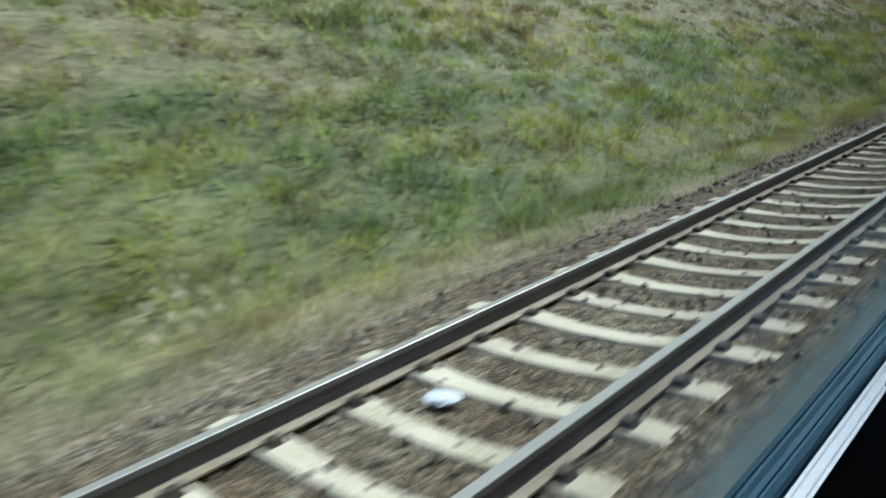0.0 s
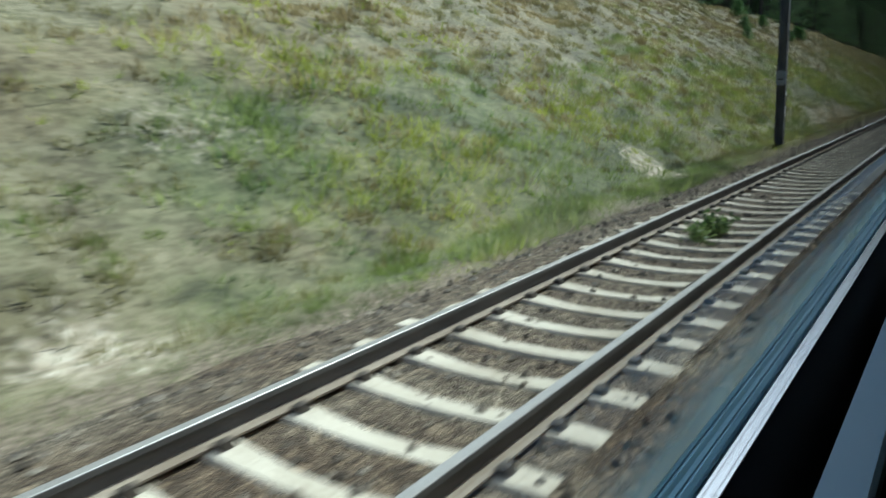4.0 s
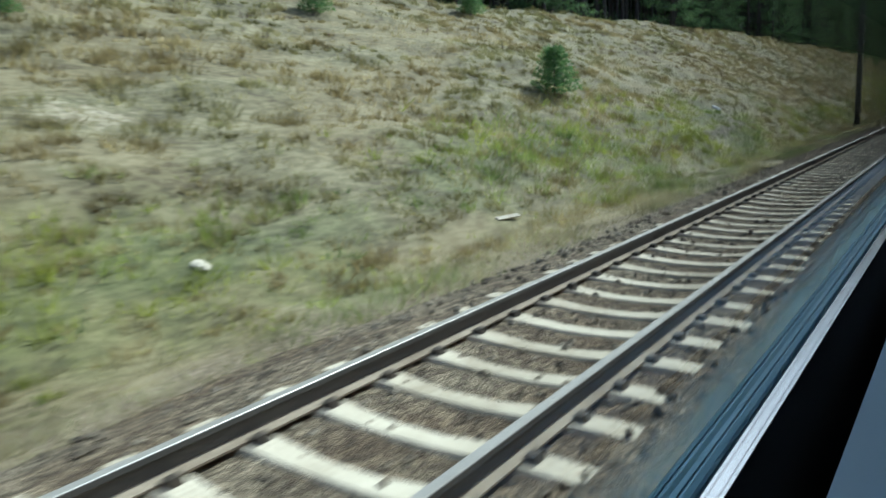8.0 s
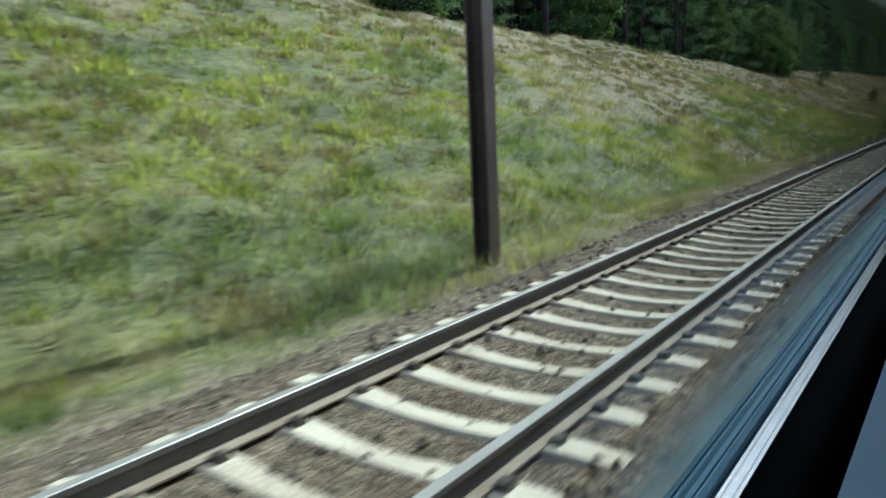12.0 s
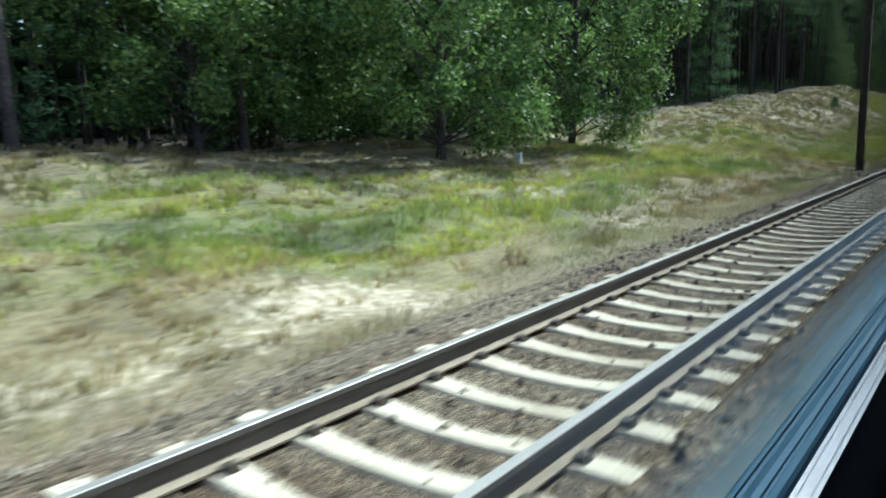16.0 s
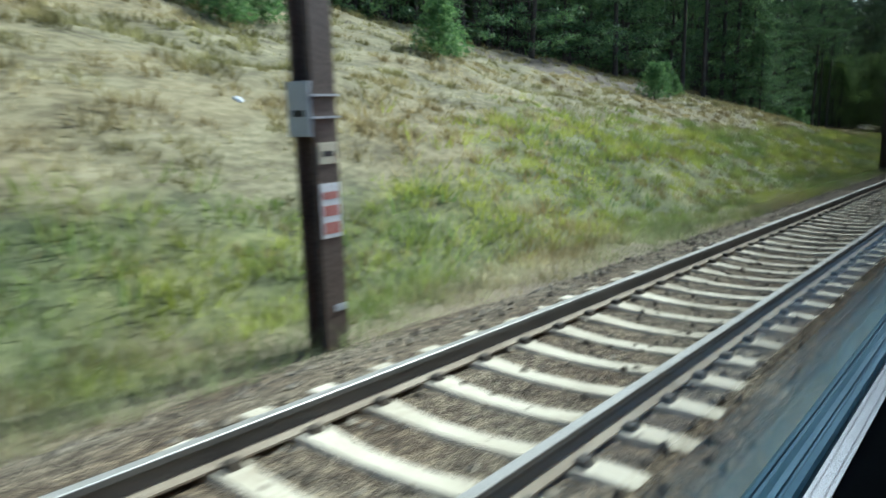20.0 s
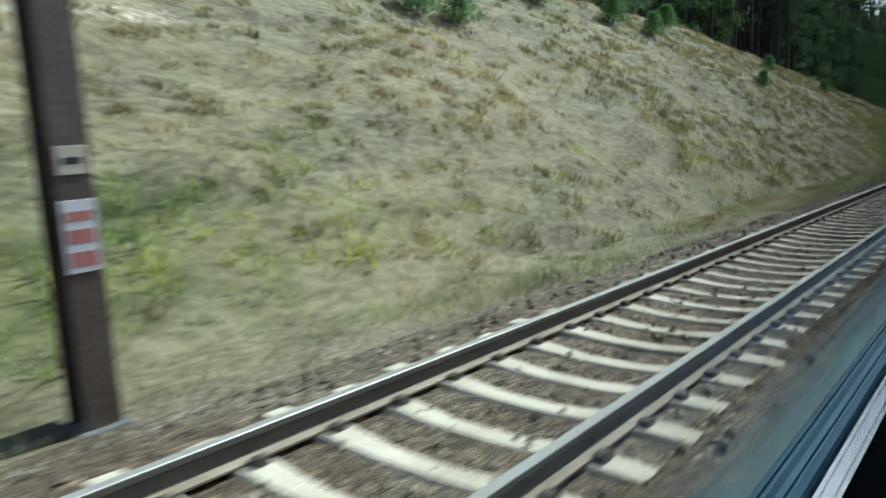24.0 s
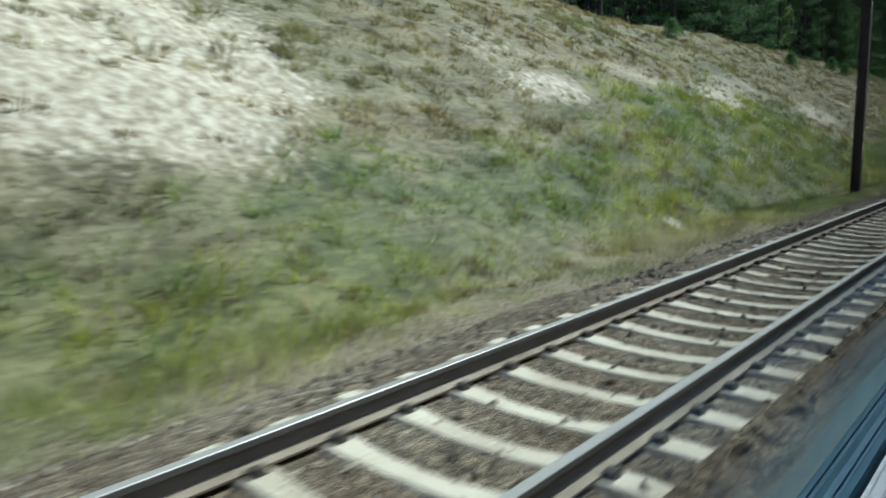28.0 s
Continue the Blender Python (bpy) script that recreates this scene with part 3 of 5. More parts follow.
GREEN_SPOTS_E = [(-7.5, -570.6, 0.9, 10.8, 0.9), (-7.5, -572.6, 0.3, 1.5, 0.65), (-7.6, -583.6, 0.9, 8.8, 0.9), (-7.5, -584.2, 0.3, 2.6, 0.55), (-7.4, -595.2, 0.3, 1.8, 0.55), (-7.1, -601, 0.4, 5.4, 0.65), (-6.9, -607.1, 1.3, 7, 0.9), (-7.6, -614.9, 1.2, 13, 0.95), (-7.1, -618, 0.5, 3.1, 0.8),
    (-5.6, -620.1, 0.9, 0.8, 0.8), (-6.4, -622, 0.8, 1, 0.6), (-9.9, -627.6, 0.5, 1.9, 0.65), (-10.7, -630.7, 0.8, 3.8, 0.65), (-10.7, -631.9, 1.6, 8.7, 0.55), (-7.6, -640.4, 0.3, 0.9, 1.1), (-7.9, -641.9, 0.6, 4.4, 0.6), (-8, -644.6, 0.7, 5.2, 0.8), (-7.3, -654.7, 0.5, 1.3, 1.05)]
GREEN_SPOTS_F = [(-8.3, -648, 1.5, 9, 0.55), (-6.8, -657, 1.2, 4, 0.5), (-7.0, -512, 1.5, 8, 0.2), (-6.8, -250, 1.2, 10, 0.36), (-14, -330, 4, 12, 0.42), (-13, -225, 4, 12, 0.42), (-11, -236, 3, 8, 0.38), (-8.2, 6.5, 2.0, 8, 0.85), (-10.5, 9, 3, 8, 0.5), (-7.2, 0, 1.5, 5, 0.45), (-8.5, 24, 3, 14, 0.65), (-9, 50, 4, 16, 0.5)]
GREEN_SPOTS_G = [(-9.6, -596, 2.4, 9, 0.46), (-7.4, -205, 1.6, 5, 0.35), (-9.2, -602, 2.2, 6, 0.3), (-7, -421, 1.6, 5, 0.7), (-6.6, -416, 1.2, 5, 0.6), (-9, -424.5, 2.5, 5, 0.7), (-9.5, -40, 4, 12, 0.46), (-10.3, -12, 4, 13, 0.58), (-10, -64, 3.5, 9, 0.34), (-9, -86, 3, 7, 0.34), (-11, -215, 3, 7, 0.3), (-8.5, -160, 2.5, 6, 0.3), (-5.9, -658.9, 0.8, 0.7, 0.65)]
GREEN_SPOTS = GREEN_SPOTS_A + GREEN_SPOTS_B + GREEN_SPOTS_C + GREEN_SPOTS_D + GREEN_SPOTS_E + GREEN_SPOTS_F + GREEN_SPOTS_G

BARE_SPOTS = [(-7.2, -350, 1.8, 12, 0.9), (-7.2, -376, 1.2, 9, 0.7), (-6.6, -43, 1.4, 8, 0.6), (-6.7, -575, 0.9, 14, 0.7), (-6.7, -606, 0.9, 12, 0.6), (-6.4, -9, 0.9, 8, 0.7)]


def fields(x, y):
    n1, n2, n3 = value_noise(x, y, 2.6, 5), value_noise(x, y, 11.0, 6), value_noise(x, y, 1.0, 8)
    sand = np.clip(patches(x, y, SAND_SPOTS) + 0.38 * (n1 - 0.55) + 0.34 * (n3 - 0.55), 0, 1.1)
    toe = np.exp(-((x + 8.0) / 2.4) ** 2)
    green = np.clip(patches(x, y, GREEN_SPOTS) + 0.30 * toe + 0.44 * (n2 - 0.48) + 0.3 * (n1 - 0.5) - 0.9 * patches(x, y, BARE_SPOTS), 0, 1.1)
    return sand, green


def build_ground():
    xs = np.concatenate([[-900, -400, -200, -120, -80, -60, -48, -40, -34, -30, -27, -25, -23.5, -22.5], np.arange(-21.8, -5.0, 0.36), [-4.6, -4, -2, 0, 2, 4, 7, 12, 25, 60, 150, 400, 900]])
    ys = np.concatenate([[-1600, -1200, -950, -820, -760], np.arange(-720, 230, 0.5), [245, 265, 290, 330, 400, 520, 700, 1000, 1600]])
    gx, gy = np.meshgrid(xs, ys)
    gz = land(gx, gy)
    v = np.stack([gx, gy, gz], -1).reshape(-1, 3)
    ny, nx = gx.shape
    i = (np.arange(ny - 1)[:, None] * nx + np.arange(nx - 1)).ravel()
    ob = link_mesh("ground", v, np.stack([i, i + 1, i + nx + 1, i + nx], 1), TURF, smooth=True)
    sand, green = fields(gx, gy)
    wood = np.maximum(np.clip((CREST_X + 0.3 - gx) / 2.0, 0, 1) * (gx > -90), patches(gx, gy, SOIL_SHADE_SPOTS))
    grit = np.clip((gx + 6.35) / 0.9, 0, 1) * (gx < 4.5) * (0.40 + 0.4 * value_noise(gx, gy, 3.0, 61)) + 0.55 * patches(gx, gy, BARE_SPOTS)
    for name, f in (("sand", sand), ("green", green), ("wood", wood), ("grit", grit)):
        a = ob.data.attributes.new(name, "FLOAT", "POINT")
        a.data.foreach_set("value", f.astype(np.float32).ravel())
    tagged(ob, "sandy railway cutting with dry grass and green patches", "ground", kind="structure")


build_ground()


def build_ballast():
    prof = [(-5.25, -0.52), (-4.42, -0.225), (-4.07, -0.172), (-3.92, -0.186), (-3.7, -0.202), (-3.25, -0.204), (-2.77, -0.236), (-2.3, -0.208), (-1.85, -0.202), (-1.70, -0.188), (-1.58, -0.170), (-1.45, -0.165), (-1.2, -0.21), (-0.7, -0.27), (0.3, -0.235), (1.9, -0.235), (2.7, -0.235), (3.6, -0.62)]
    xs = np.interp(np.linspace(0, len(prof) - 1, 79), range(len(prof)), [p[0] for p in prof])
    zs = np.interp(np.linspace(0, len(prof) - 1, 79), range(len(prof)), [p[1] for p in prof])
    ys = np.arange(Y0, Y1, 1.2)
    gx, gy = np.meshgrid(xs, ys)
    gz = zs[None, :] + 0.022 * (value_noise(gx, gy, 0.35, 11) - 0.5) - 0.008 + 0.04 * (value_noise(gx, gy, 1.7, 12) - 0.5) * (gx < -4.2)
    gx = gx + np.where(gx < -4.9, 0.5 * (value_noise(0 * gx, gy, 2.2, 13) - 0.5), 0)
    ny, nx = gx.shape
    i = (np.arange(ny - 1)[:, None] * nx + np.arange(nx - 1)).ravel()
    tagged(link_mesh("ballast_bed", np.stack([gx, gy, gz], -1).reshape(-1, 3), np.stack([i, i + 1, i + nx + 1, i + nx], 1), BALLAST, smooth=True),
           "brown-grey crushed stone track bed", "ballast", kind="structure")
    # loose stones
    n = 62000
    x = rng.uniform(-5.35, -0.75, n)
    y = rng.uniform(-700, 60, n)
    z = np.interp(x, [p[0] for p in prof], [p[1] for p in prof]) + rng.uniform(-0.012, 0.014, n)
    r = rng.uniform(0.024, 0.05, n)
    octa = np.array([(1, 0, 0), (0, 1, 0), (-1, 0, 0), (0, -1, 0), (0, 0, 1), (0, 0, -1)], float)
    v = octa[None] * r[:, None, None] * rng.uniform(0.6, 1.3, (n, 6, 1))
    a = rng.uniform(0, 6.283, n)
    c, s = np.cos(a)[:, None], np.sin(a)[:, None]
    vx, vy = v[..., 0] * c - v[..., 1] * s, v[..., 0] * s + v[..., 1] * c
    v = np.stack([vx + x[:, None], vy + y[:, None], v[..., 2] * 0.8 + z[:, None]], -1)
    f = np.array([(0, 1, 4), (1, 2, 4), (2, 3, 4), (3, 0, 4), (1, 0, 5), (2, 1, 5)])
    tagged(link_mesh("ballast_stones", v.reshape(-1, 3), (np.arange(n)[:, None, None] * 6 + f[None]).reshape(-1, 3), STONE), "loose angular ballast stones between the sleepers", "stones", kind="stuff")


build_ballast()


# ---- the tracks ----
def build_rail(name, x, label):
    e = thing(name, (x, 0, 0), label, "rail", "rails of the tracks")
    head = [(-0.035, -0.004), (-0.035, -0.036), (-0.012, -0.048), (0.012, -0.048), (0.035, -0.036), (0.035, -0.004), (0.028, 0.0), (-0.028, 0.0)]
    part("head", extrude_profile(head, Y0, Y1), STEEL_DARK, e)
    band = [(-0.034, 0.0), (0.034, 0.0), (0.030, 0.004), (-0.030, 0.004)]
    part("running_surface", extrude_profile(band, Y0, Y1), STEEL_BRIGHT, e, "worn bright running surface")
    web = [(-0.009, -0.05), (0.009, -0.05), (0.011, -0.135), (-0.011, -0.135)]
    part("web", extrude_profile(web, Y0, Y1), STEEL_DARK, e)
    foot = [(-0.012, -0.133), (-0.07, -0.158), (-0.07, -0.172), (0.07, -0.172), (0.07, -0.158), (0.012, -0.133)]
    part("foot", extrude_profile(foot, Y0, Y1), FOOT, e, "dusty tan rail foot")
    return e


build_rail("rail", FAR_RAIL, "dark steel rail with a bright worn top on the neighbouring track")
build_rail("rail", NEAR_RAIL, "dark steel rail with a bright worn top on the neighbouring track")
build_rail("rail", OWN_MID - 0.753, "dark steel rail under the carriages")
build_rail("rail", OWN_MID + 0.753, "dark steel rail under the carriages")


def sleeper_arrays():
    st = [(-1.30, -0.205, 0.11), (-1.27, -0.188, 0.118), (-1.0, -0.176, 0.125), (-0.62, -0.176, 0.125), (-0.42, -0.198, 0.118), (-0.2, -0.216, 0.105), (0.2, -0.216, 0.105), (0.42, -0.198, 0.118),
          (0.62, -0.176, 0.125), (1.0, -0.176, 0.125), (1.27, -0.188, 0.118), (1.30, -0.205, 0.11)]
    v, f = [], []
    for x, top, w in st:
        v += [(x, -w - 0.03, -0.36), (x, -w, top - 0.02), (x, -w + 0.02, top), (x, w - 0.02, top), (x, w, top - 0.02), (x, w + 0.03, -0.36)]
    for i in range(len(st) - 1):
        for k in range(5):
            f.append((i * 6 + k, (i + 1) * 6 + k, (i + 1) * 6 + k + 1, i * 6 + k + 1))
    for i in (0, len(st) - 1):
        q = [(0, 1, 4, 5), (1, 2, 3, 4)]
        f += [tuple(i * 6 + a for a in (t if i else t[::-1])) for t in q]
    return np.array(v), np.array(f)


PITCH, PHASE = 0.6, -184.54


def build_sleepers():
    v, f = sleeper_arrays()
    ys = PHASE + PITCH * np.arange(math.ceil((Y0 - PHASE) / PITCH), math.floor((Y1 - PHASE) / PITCH))
    track = thing("railway_track", (TRACK_MID, 0, -0.2), "pale concrete sleepers of the neighbouring track, set in ballast", "track")
    first = link_mesh("sleeper", v + [0, 0, 0.2], f, CONCRETE, track)
    near = (ys < -20) & (ys > -198)
    k = 0
    for y in ys[near][:296]:
        ob = first if k == 0 else first.copy()
        if k:
            scene.collection.objects.link(ob)
        ob.location = (rng.normal(0, 0.012), y, rng.normal(0, 0.004))
        ob.rotation_euler = (0, 0, rng.normal(0, 0.006))
        k += 1
    done = set(np.round(ys[near][:296], 2))
    rest = np.array([y for y in ys if round(y, 2) not in done])
    n = len(rest)
    off = np.stack([rng.normal(0, 0.012, n), rest, rng.normal(0, 0.004, n) + 0.2], -1)
    sk = rng.normal(0, 0.006, n)
    vv = v[None] + off[:, None, :]
    vv[..., 1] += v[None, :, 0] * sk[:, None]
    r = link_mesh("sleepers", vv.reshape(-1, 3), (np.arange(n)[:, None, None] * len(v) + f[None]).reshape(-1, 4), CONCRETE, track)
    tagged(r, kind="stuff")
    # clips on both sides of each rail
    cube = np.array([(x, y, z) for x in (-1, 1) for y in (-1, 1) for z in (-1, 1)], float)
    cf = np.array([(0, 1, 3, 2), (4, 6, 7, 5), (0, 4, 5, 1), (2, 3, 7, 6), (1, 5, 7, 3)])
    cs = []
    for rail in (NEAR_RAIL, FAR_RAIL):
        for side in (-1, 1):
            c = cube * [0.045, 0.06, 0.022]
            c[cube[:, 2] > 0] *= [0.7, 0.8, 1]
            cs.append(c[None] + np.stack([np.full(len(ys), rail - TRACK_MID + side * 0.10), ys, np.full(len(ys), 0.2 - 0.156)], -1)[:, None, :])
    cv = np.concatenate(cs).reshape(-1, 3)
    m = len(cv) // 8
    tagged(link_mesh("rail_fastening", cv, (np.arange(m)[:, None, None] * 8 + cf[None]).reshape(-1, 4), CLIP, track, "dark iron rail clips"), kind="stuff")
    # own track under the train
    b = cube * [1.3, 0.13, 0.09]
    v2 = b[None] + np.stack([np.full(len(ys), OWN_MID), ys + 0.2, np.full(len(ys), -0.265)], -1)[:, None, :]
    tagged(link_mesh("sleepers", v2.reshape(-1, 3), (np.arange(len(ys))[:, None, None] * 8 + cf[None]).reshape(-1, 4), CONCRETE), "pale concrete sleepers under the carriages", "sleepers", kind="stuff")


# ---- the train whose window the view is from ----
CAR = 26.0


def build_train():
    e = thing("passenger_carriage", (0, 0, 0.0), "railway carriage with long window, teal frame and pale sill strip", "carriage", "carriages of the train")
    part("body_side", extrude_profile([(-0.340, 0.35), (-0.30, 0.35), (-0.30, 1.28), (-0.334, 1.28)], 0, CAR), SHELL, e, "red painted outer wall")
    # lower window frame: two stepped ribs that fall outwards
    frame_prof = [(-0.328, 1.285), (-0.328, 1.324), (-0.326, 1.329), (-0.323, 1.331), (-0.319, 1.3315), (-0.3175, 1.3305), (-0.314, 1.3305), (-0.3125, 1.332), (-0.306, 1.3345), (-0.300, 1.335), (-0.2985, 1.334), (-0.296, 1.334), (-0.2945, 1.3355), (-0.288, 1.337), (-0.284, 1.336), (-0.281, 1.285)]
    part("window_frame", extrude_profile(frame_prof, 0, CAR), TEAL, e, "teal ribbed lower window frame")
    strip = part("sill_strip", extrude_profile([(-0.281, 1.29), (-0.281, 1.335), (-0.262, 1.335), (-0.262, 1.29)], 0, CAR), STRIP, e, "pale perforated sill strip")
    n = int(CAR / 0.016)
    ys = (np.arange(n) + 0.5) * CAR / n
    q = np.array([(-1, -1), (1, -1), (1, 1), (-1, 1)]) * [0.0009, 0.0022]
    dots = np.concatenate([np.stack([q[None, :, 0] + xo + 0 * ys[:, None], q[None, :, 1] + ys[:, None] + sh, np.full((n, 4), 1.3355)], -1) for xo, sh in ((-0.2765, 0), (-0.2665, 0.005))])
    link_mesh("perforation", dots.reshape(-1, 3), np.arange(len(dots) * 4).reshape(-1, 4), PANEL, strip)
    pane = part("pane", box((-0.3385, 0, 1.30), (-0.3345, CAR, 2.36)), GLASS, e, "lightly tinted window glass")
    pane.visible_shadow = False
    part("inner_panel", extrude_profile([(-0.262, 1.332), (-0.225, 1.151), (-0.225, 0.56), (-0.30, 0.56), (-0.29, 1.285), (-0.262, 1.285)], 0, CAR), PANEL, e, "black inner wall panel")
    part("ledge", extrude_profile([(-0.191, 1.25), (-0.191, 1.30), (-0.142, 1.30), (-0.136, 1.292), (-0.136, 1.25)], 0, CAR), LEDGE, e, "grey padded ledge")
    part("floor", extrude_profile([(-0.34, 0.50), (-0.34, 0.56), (2.50, 0.56), (2.50, 0.50)], 0, CAR), PANEL, e)
    part("header", extrude_profile([(-0.36, 2.35), (-0.36, 2.9), (0.1, 3.75), (0.1, 3.65), (-0.30, 2.85), (-0.30, 2.35)], 0, CAR), SHELL, e)
    # unseen roof and windowless far wall, added to keep the inside dark
    part("roof", extrude_profile([(0.1, 3.65), (0.1, 3.75), (2.06, 3.75), (2.06, 3.65)], 0, CAR), PANEL, e)
    part("far_side", extrude_profile([(2.06, 3.65), (2.06, 3.75), (2.56, 2.9), (2.56, 0.45), (2.50, 0.45), (2.50, 2.85)], 0, CAR), PANEL, e)
    for yb in (4.0, 22.0):
        bogie = part("bogie", box((0.25, yb - 1.6, 0.25), (1.95, yb + 1.6, 0.5), 0.05), PANEL, e)
        for yw in (yb - 1.1, yb + 1.1):
            for xw in (OWN_MID - 0.753, OWN_MID + 0.753):
                part("wheel", tube([(xw - 0.05, yw, 0.43), (xw + 0.05, yw, 0.43)], [0.425, 0.425], 20), STEEL_DARK, bogie)
    for k in range(-28, 3):
        m = pose(0, k * CAR, 0)
        if k == -28:
            e.matrix_world = m
        else:
            copy_thing(e, m)


build_train()


# ---- masts ----
def h_section(x, y, z0, z1, w, d, t, bm=None):
    """A mast of broad flanges, which face across the line, with a web between them."""
    own = box((x + d / 2 - t, y - w / 2, z0), (x + d / 2, y + w / 2, z1), 0.004, bm)
    box((x - d / 2, y - w / 2, z0), (x - d / 2 + t, y + w / 2, z1), 0.004, own)
    box((x - d / 2 + t, y - t / 2, z0), (x + d / 2 - t, y + t / 2, z1), 0, own)
    return own


def plate(parent, name, mat, y0, y1, z0, z1, x, label, thick=0.006):
    return part(name, box((x, y0, z0), (x + thick, y1, z1), 0.002), mat, parent, label)


def build_mast(x, y, z, mat, label, signs=(), height=8.6, size=0.28, lean=2.2):
    e = thing("catenary_mast", (x, y, z), label, "mast", "masts along the line")
    part("shaft", h_section(0, 0, -0.3, height, size, size, 0.035), mat, e)
    part("footing", box((-0.21, -0.21, -0.35), (0.21, 0.21, -0.02), 0.03), POLE_CONCRETE, e, "low concrete footing")
    f = size / 2 + 0.003
    for s in signs:
        if s == "cream":
            p = plate(e, "number_plate", CREAM, -0.11, 0.11, 1.86, 2.06, f, "small cream number plate")
            part("mark", box((f + 0.006, -0.07, 1.93), (f + 0.008, 0.07, 1.98)), BLACK, p)
        elif s in ("red", "blue"):
            p = plate(e, "warning_plate", WHITE, -0.125, 0.125, 1.16, 1.68, f, "white plate with red bars" if s == "red" else "white plate with a blue head")
            bars = ((1.20, 1.31), (1.37, 1.47), (1.53, 1.60)) if s == "red" else ((1.50, 1.66),)
            for a, b in bars:
                part("bar", box((f + 0.006, -0.10, a), (f + 0.008, 0.10, b)), RED if s == "red" else BLUE, p)
        elif s == "box":
            b = part("sign_board", box((-0.15, -0.20, 2.12), (0.15, -0.17, 2.62), 0.005), GREY_PLATE, e, "grey sign board on two brackets")
            for zz in (2.28, 2.48):
                part("bracket", box((-0.17, -0.17, zz), (0.17, 0.16, zz + 0.02)), GALVANISED, b)
            part("mark", box((-0.08, -0.203, 2.3), (0.08, -0.2, 2.36)), BLACK, b)
        elif s == "white":
            for a, b in ((1.05, 1.4), (1.75, 1.92)):
                plate(e, "paint_patch", WHITE, -0.09, 0.12, a, b, f, "faded white patch")
        elif s == "graffiti":
            plate(e, "paint_patch", BLUE, -0.13, 0.02, 0.45, 1.55, f, "dark blue sprayed patch")
            plate(e, "paint_patch", RED, 0.03, 0.12, 0.9, 1.3, f, "faded red sprayed patch")
        elif s == "slab":
            # black slab stands in for the mast's shadow beside its foot
            part("shadow_slab", box((-0.2, -0.72, -0.12), (0.1, -0.2, 0.03), 0.03), BLACK, e, "dark slab for the mast's shadow at the foot")
        elif s == "tag":
            plate(e, "earth_tag", GREY_PLATE, -0.02, 0.13, 0.43, 0.5, f, "pale blue-grey tag")
    e.matrix_world = pose(x, y + 0.05, z, lean, 0, 0)
    return e


BR, CO = "dark brown steel mast beside the track", "weathered grey concrete mast beside the track"
for mx, my, mz, mm, ml, ms in ((-5.75, 210, -0.5, POLE_CONCRETE, CO, ()), (-5.75, 140, -0.5, POLE_CONCRETE, CO, ()), (-5.75, 70, -0.5, POLE_CONCRETE, CO, ()),
                               (-5.8, 0.78, -0.45, POLE_CONCRETE, CO + " with blue graffiti", ("graffiti",)), (-5.72, -66.47, -0.48, POLE_CONCRETE, CO + " with a sign board", ("box", "white")),
                               (-6.1, -135.43, -0.45, POLE_CONCRETE, CO, ()), (-5.9, -202.37, -0.45, POLE_CONCRETE, CO + " with white patches", ("white",)), (-5.75, -271, -0.45, POLE_BROWN, BR, ()),
                               (-5.42, -339.83, -0.45, POLE_BROWN, BR + " with red and white plate", ("red", "slab")), (-5.51, -430.46, -0.48, POLE_BROWN, BR + " with blue and white plate", ("cream", "blue", "tag")),
                               (-5.45, -465.78, -0.53, POLE_BROWN, BR + " with sign board and plates", ("box", "cream", "red", "tag")), (-5.57, -563.06, -0.46, POLE_BROWN, BR + " with small plates", ("cream", "red", "slab")),
                               (-5.79, -633.01, -0.46, POLE_BROWN, BR + " with cream and red plates", ("cream", "red", "slab")), (-5.7, -702, -0.46, POLE_BROWN, BR, ())):
    build_mast(mx, my, mz, mm, ml, ms)


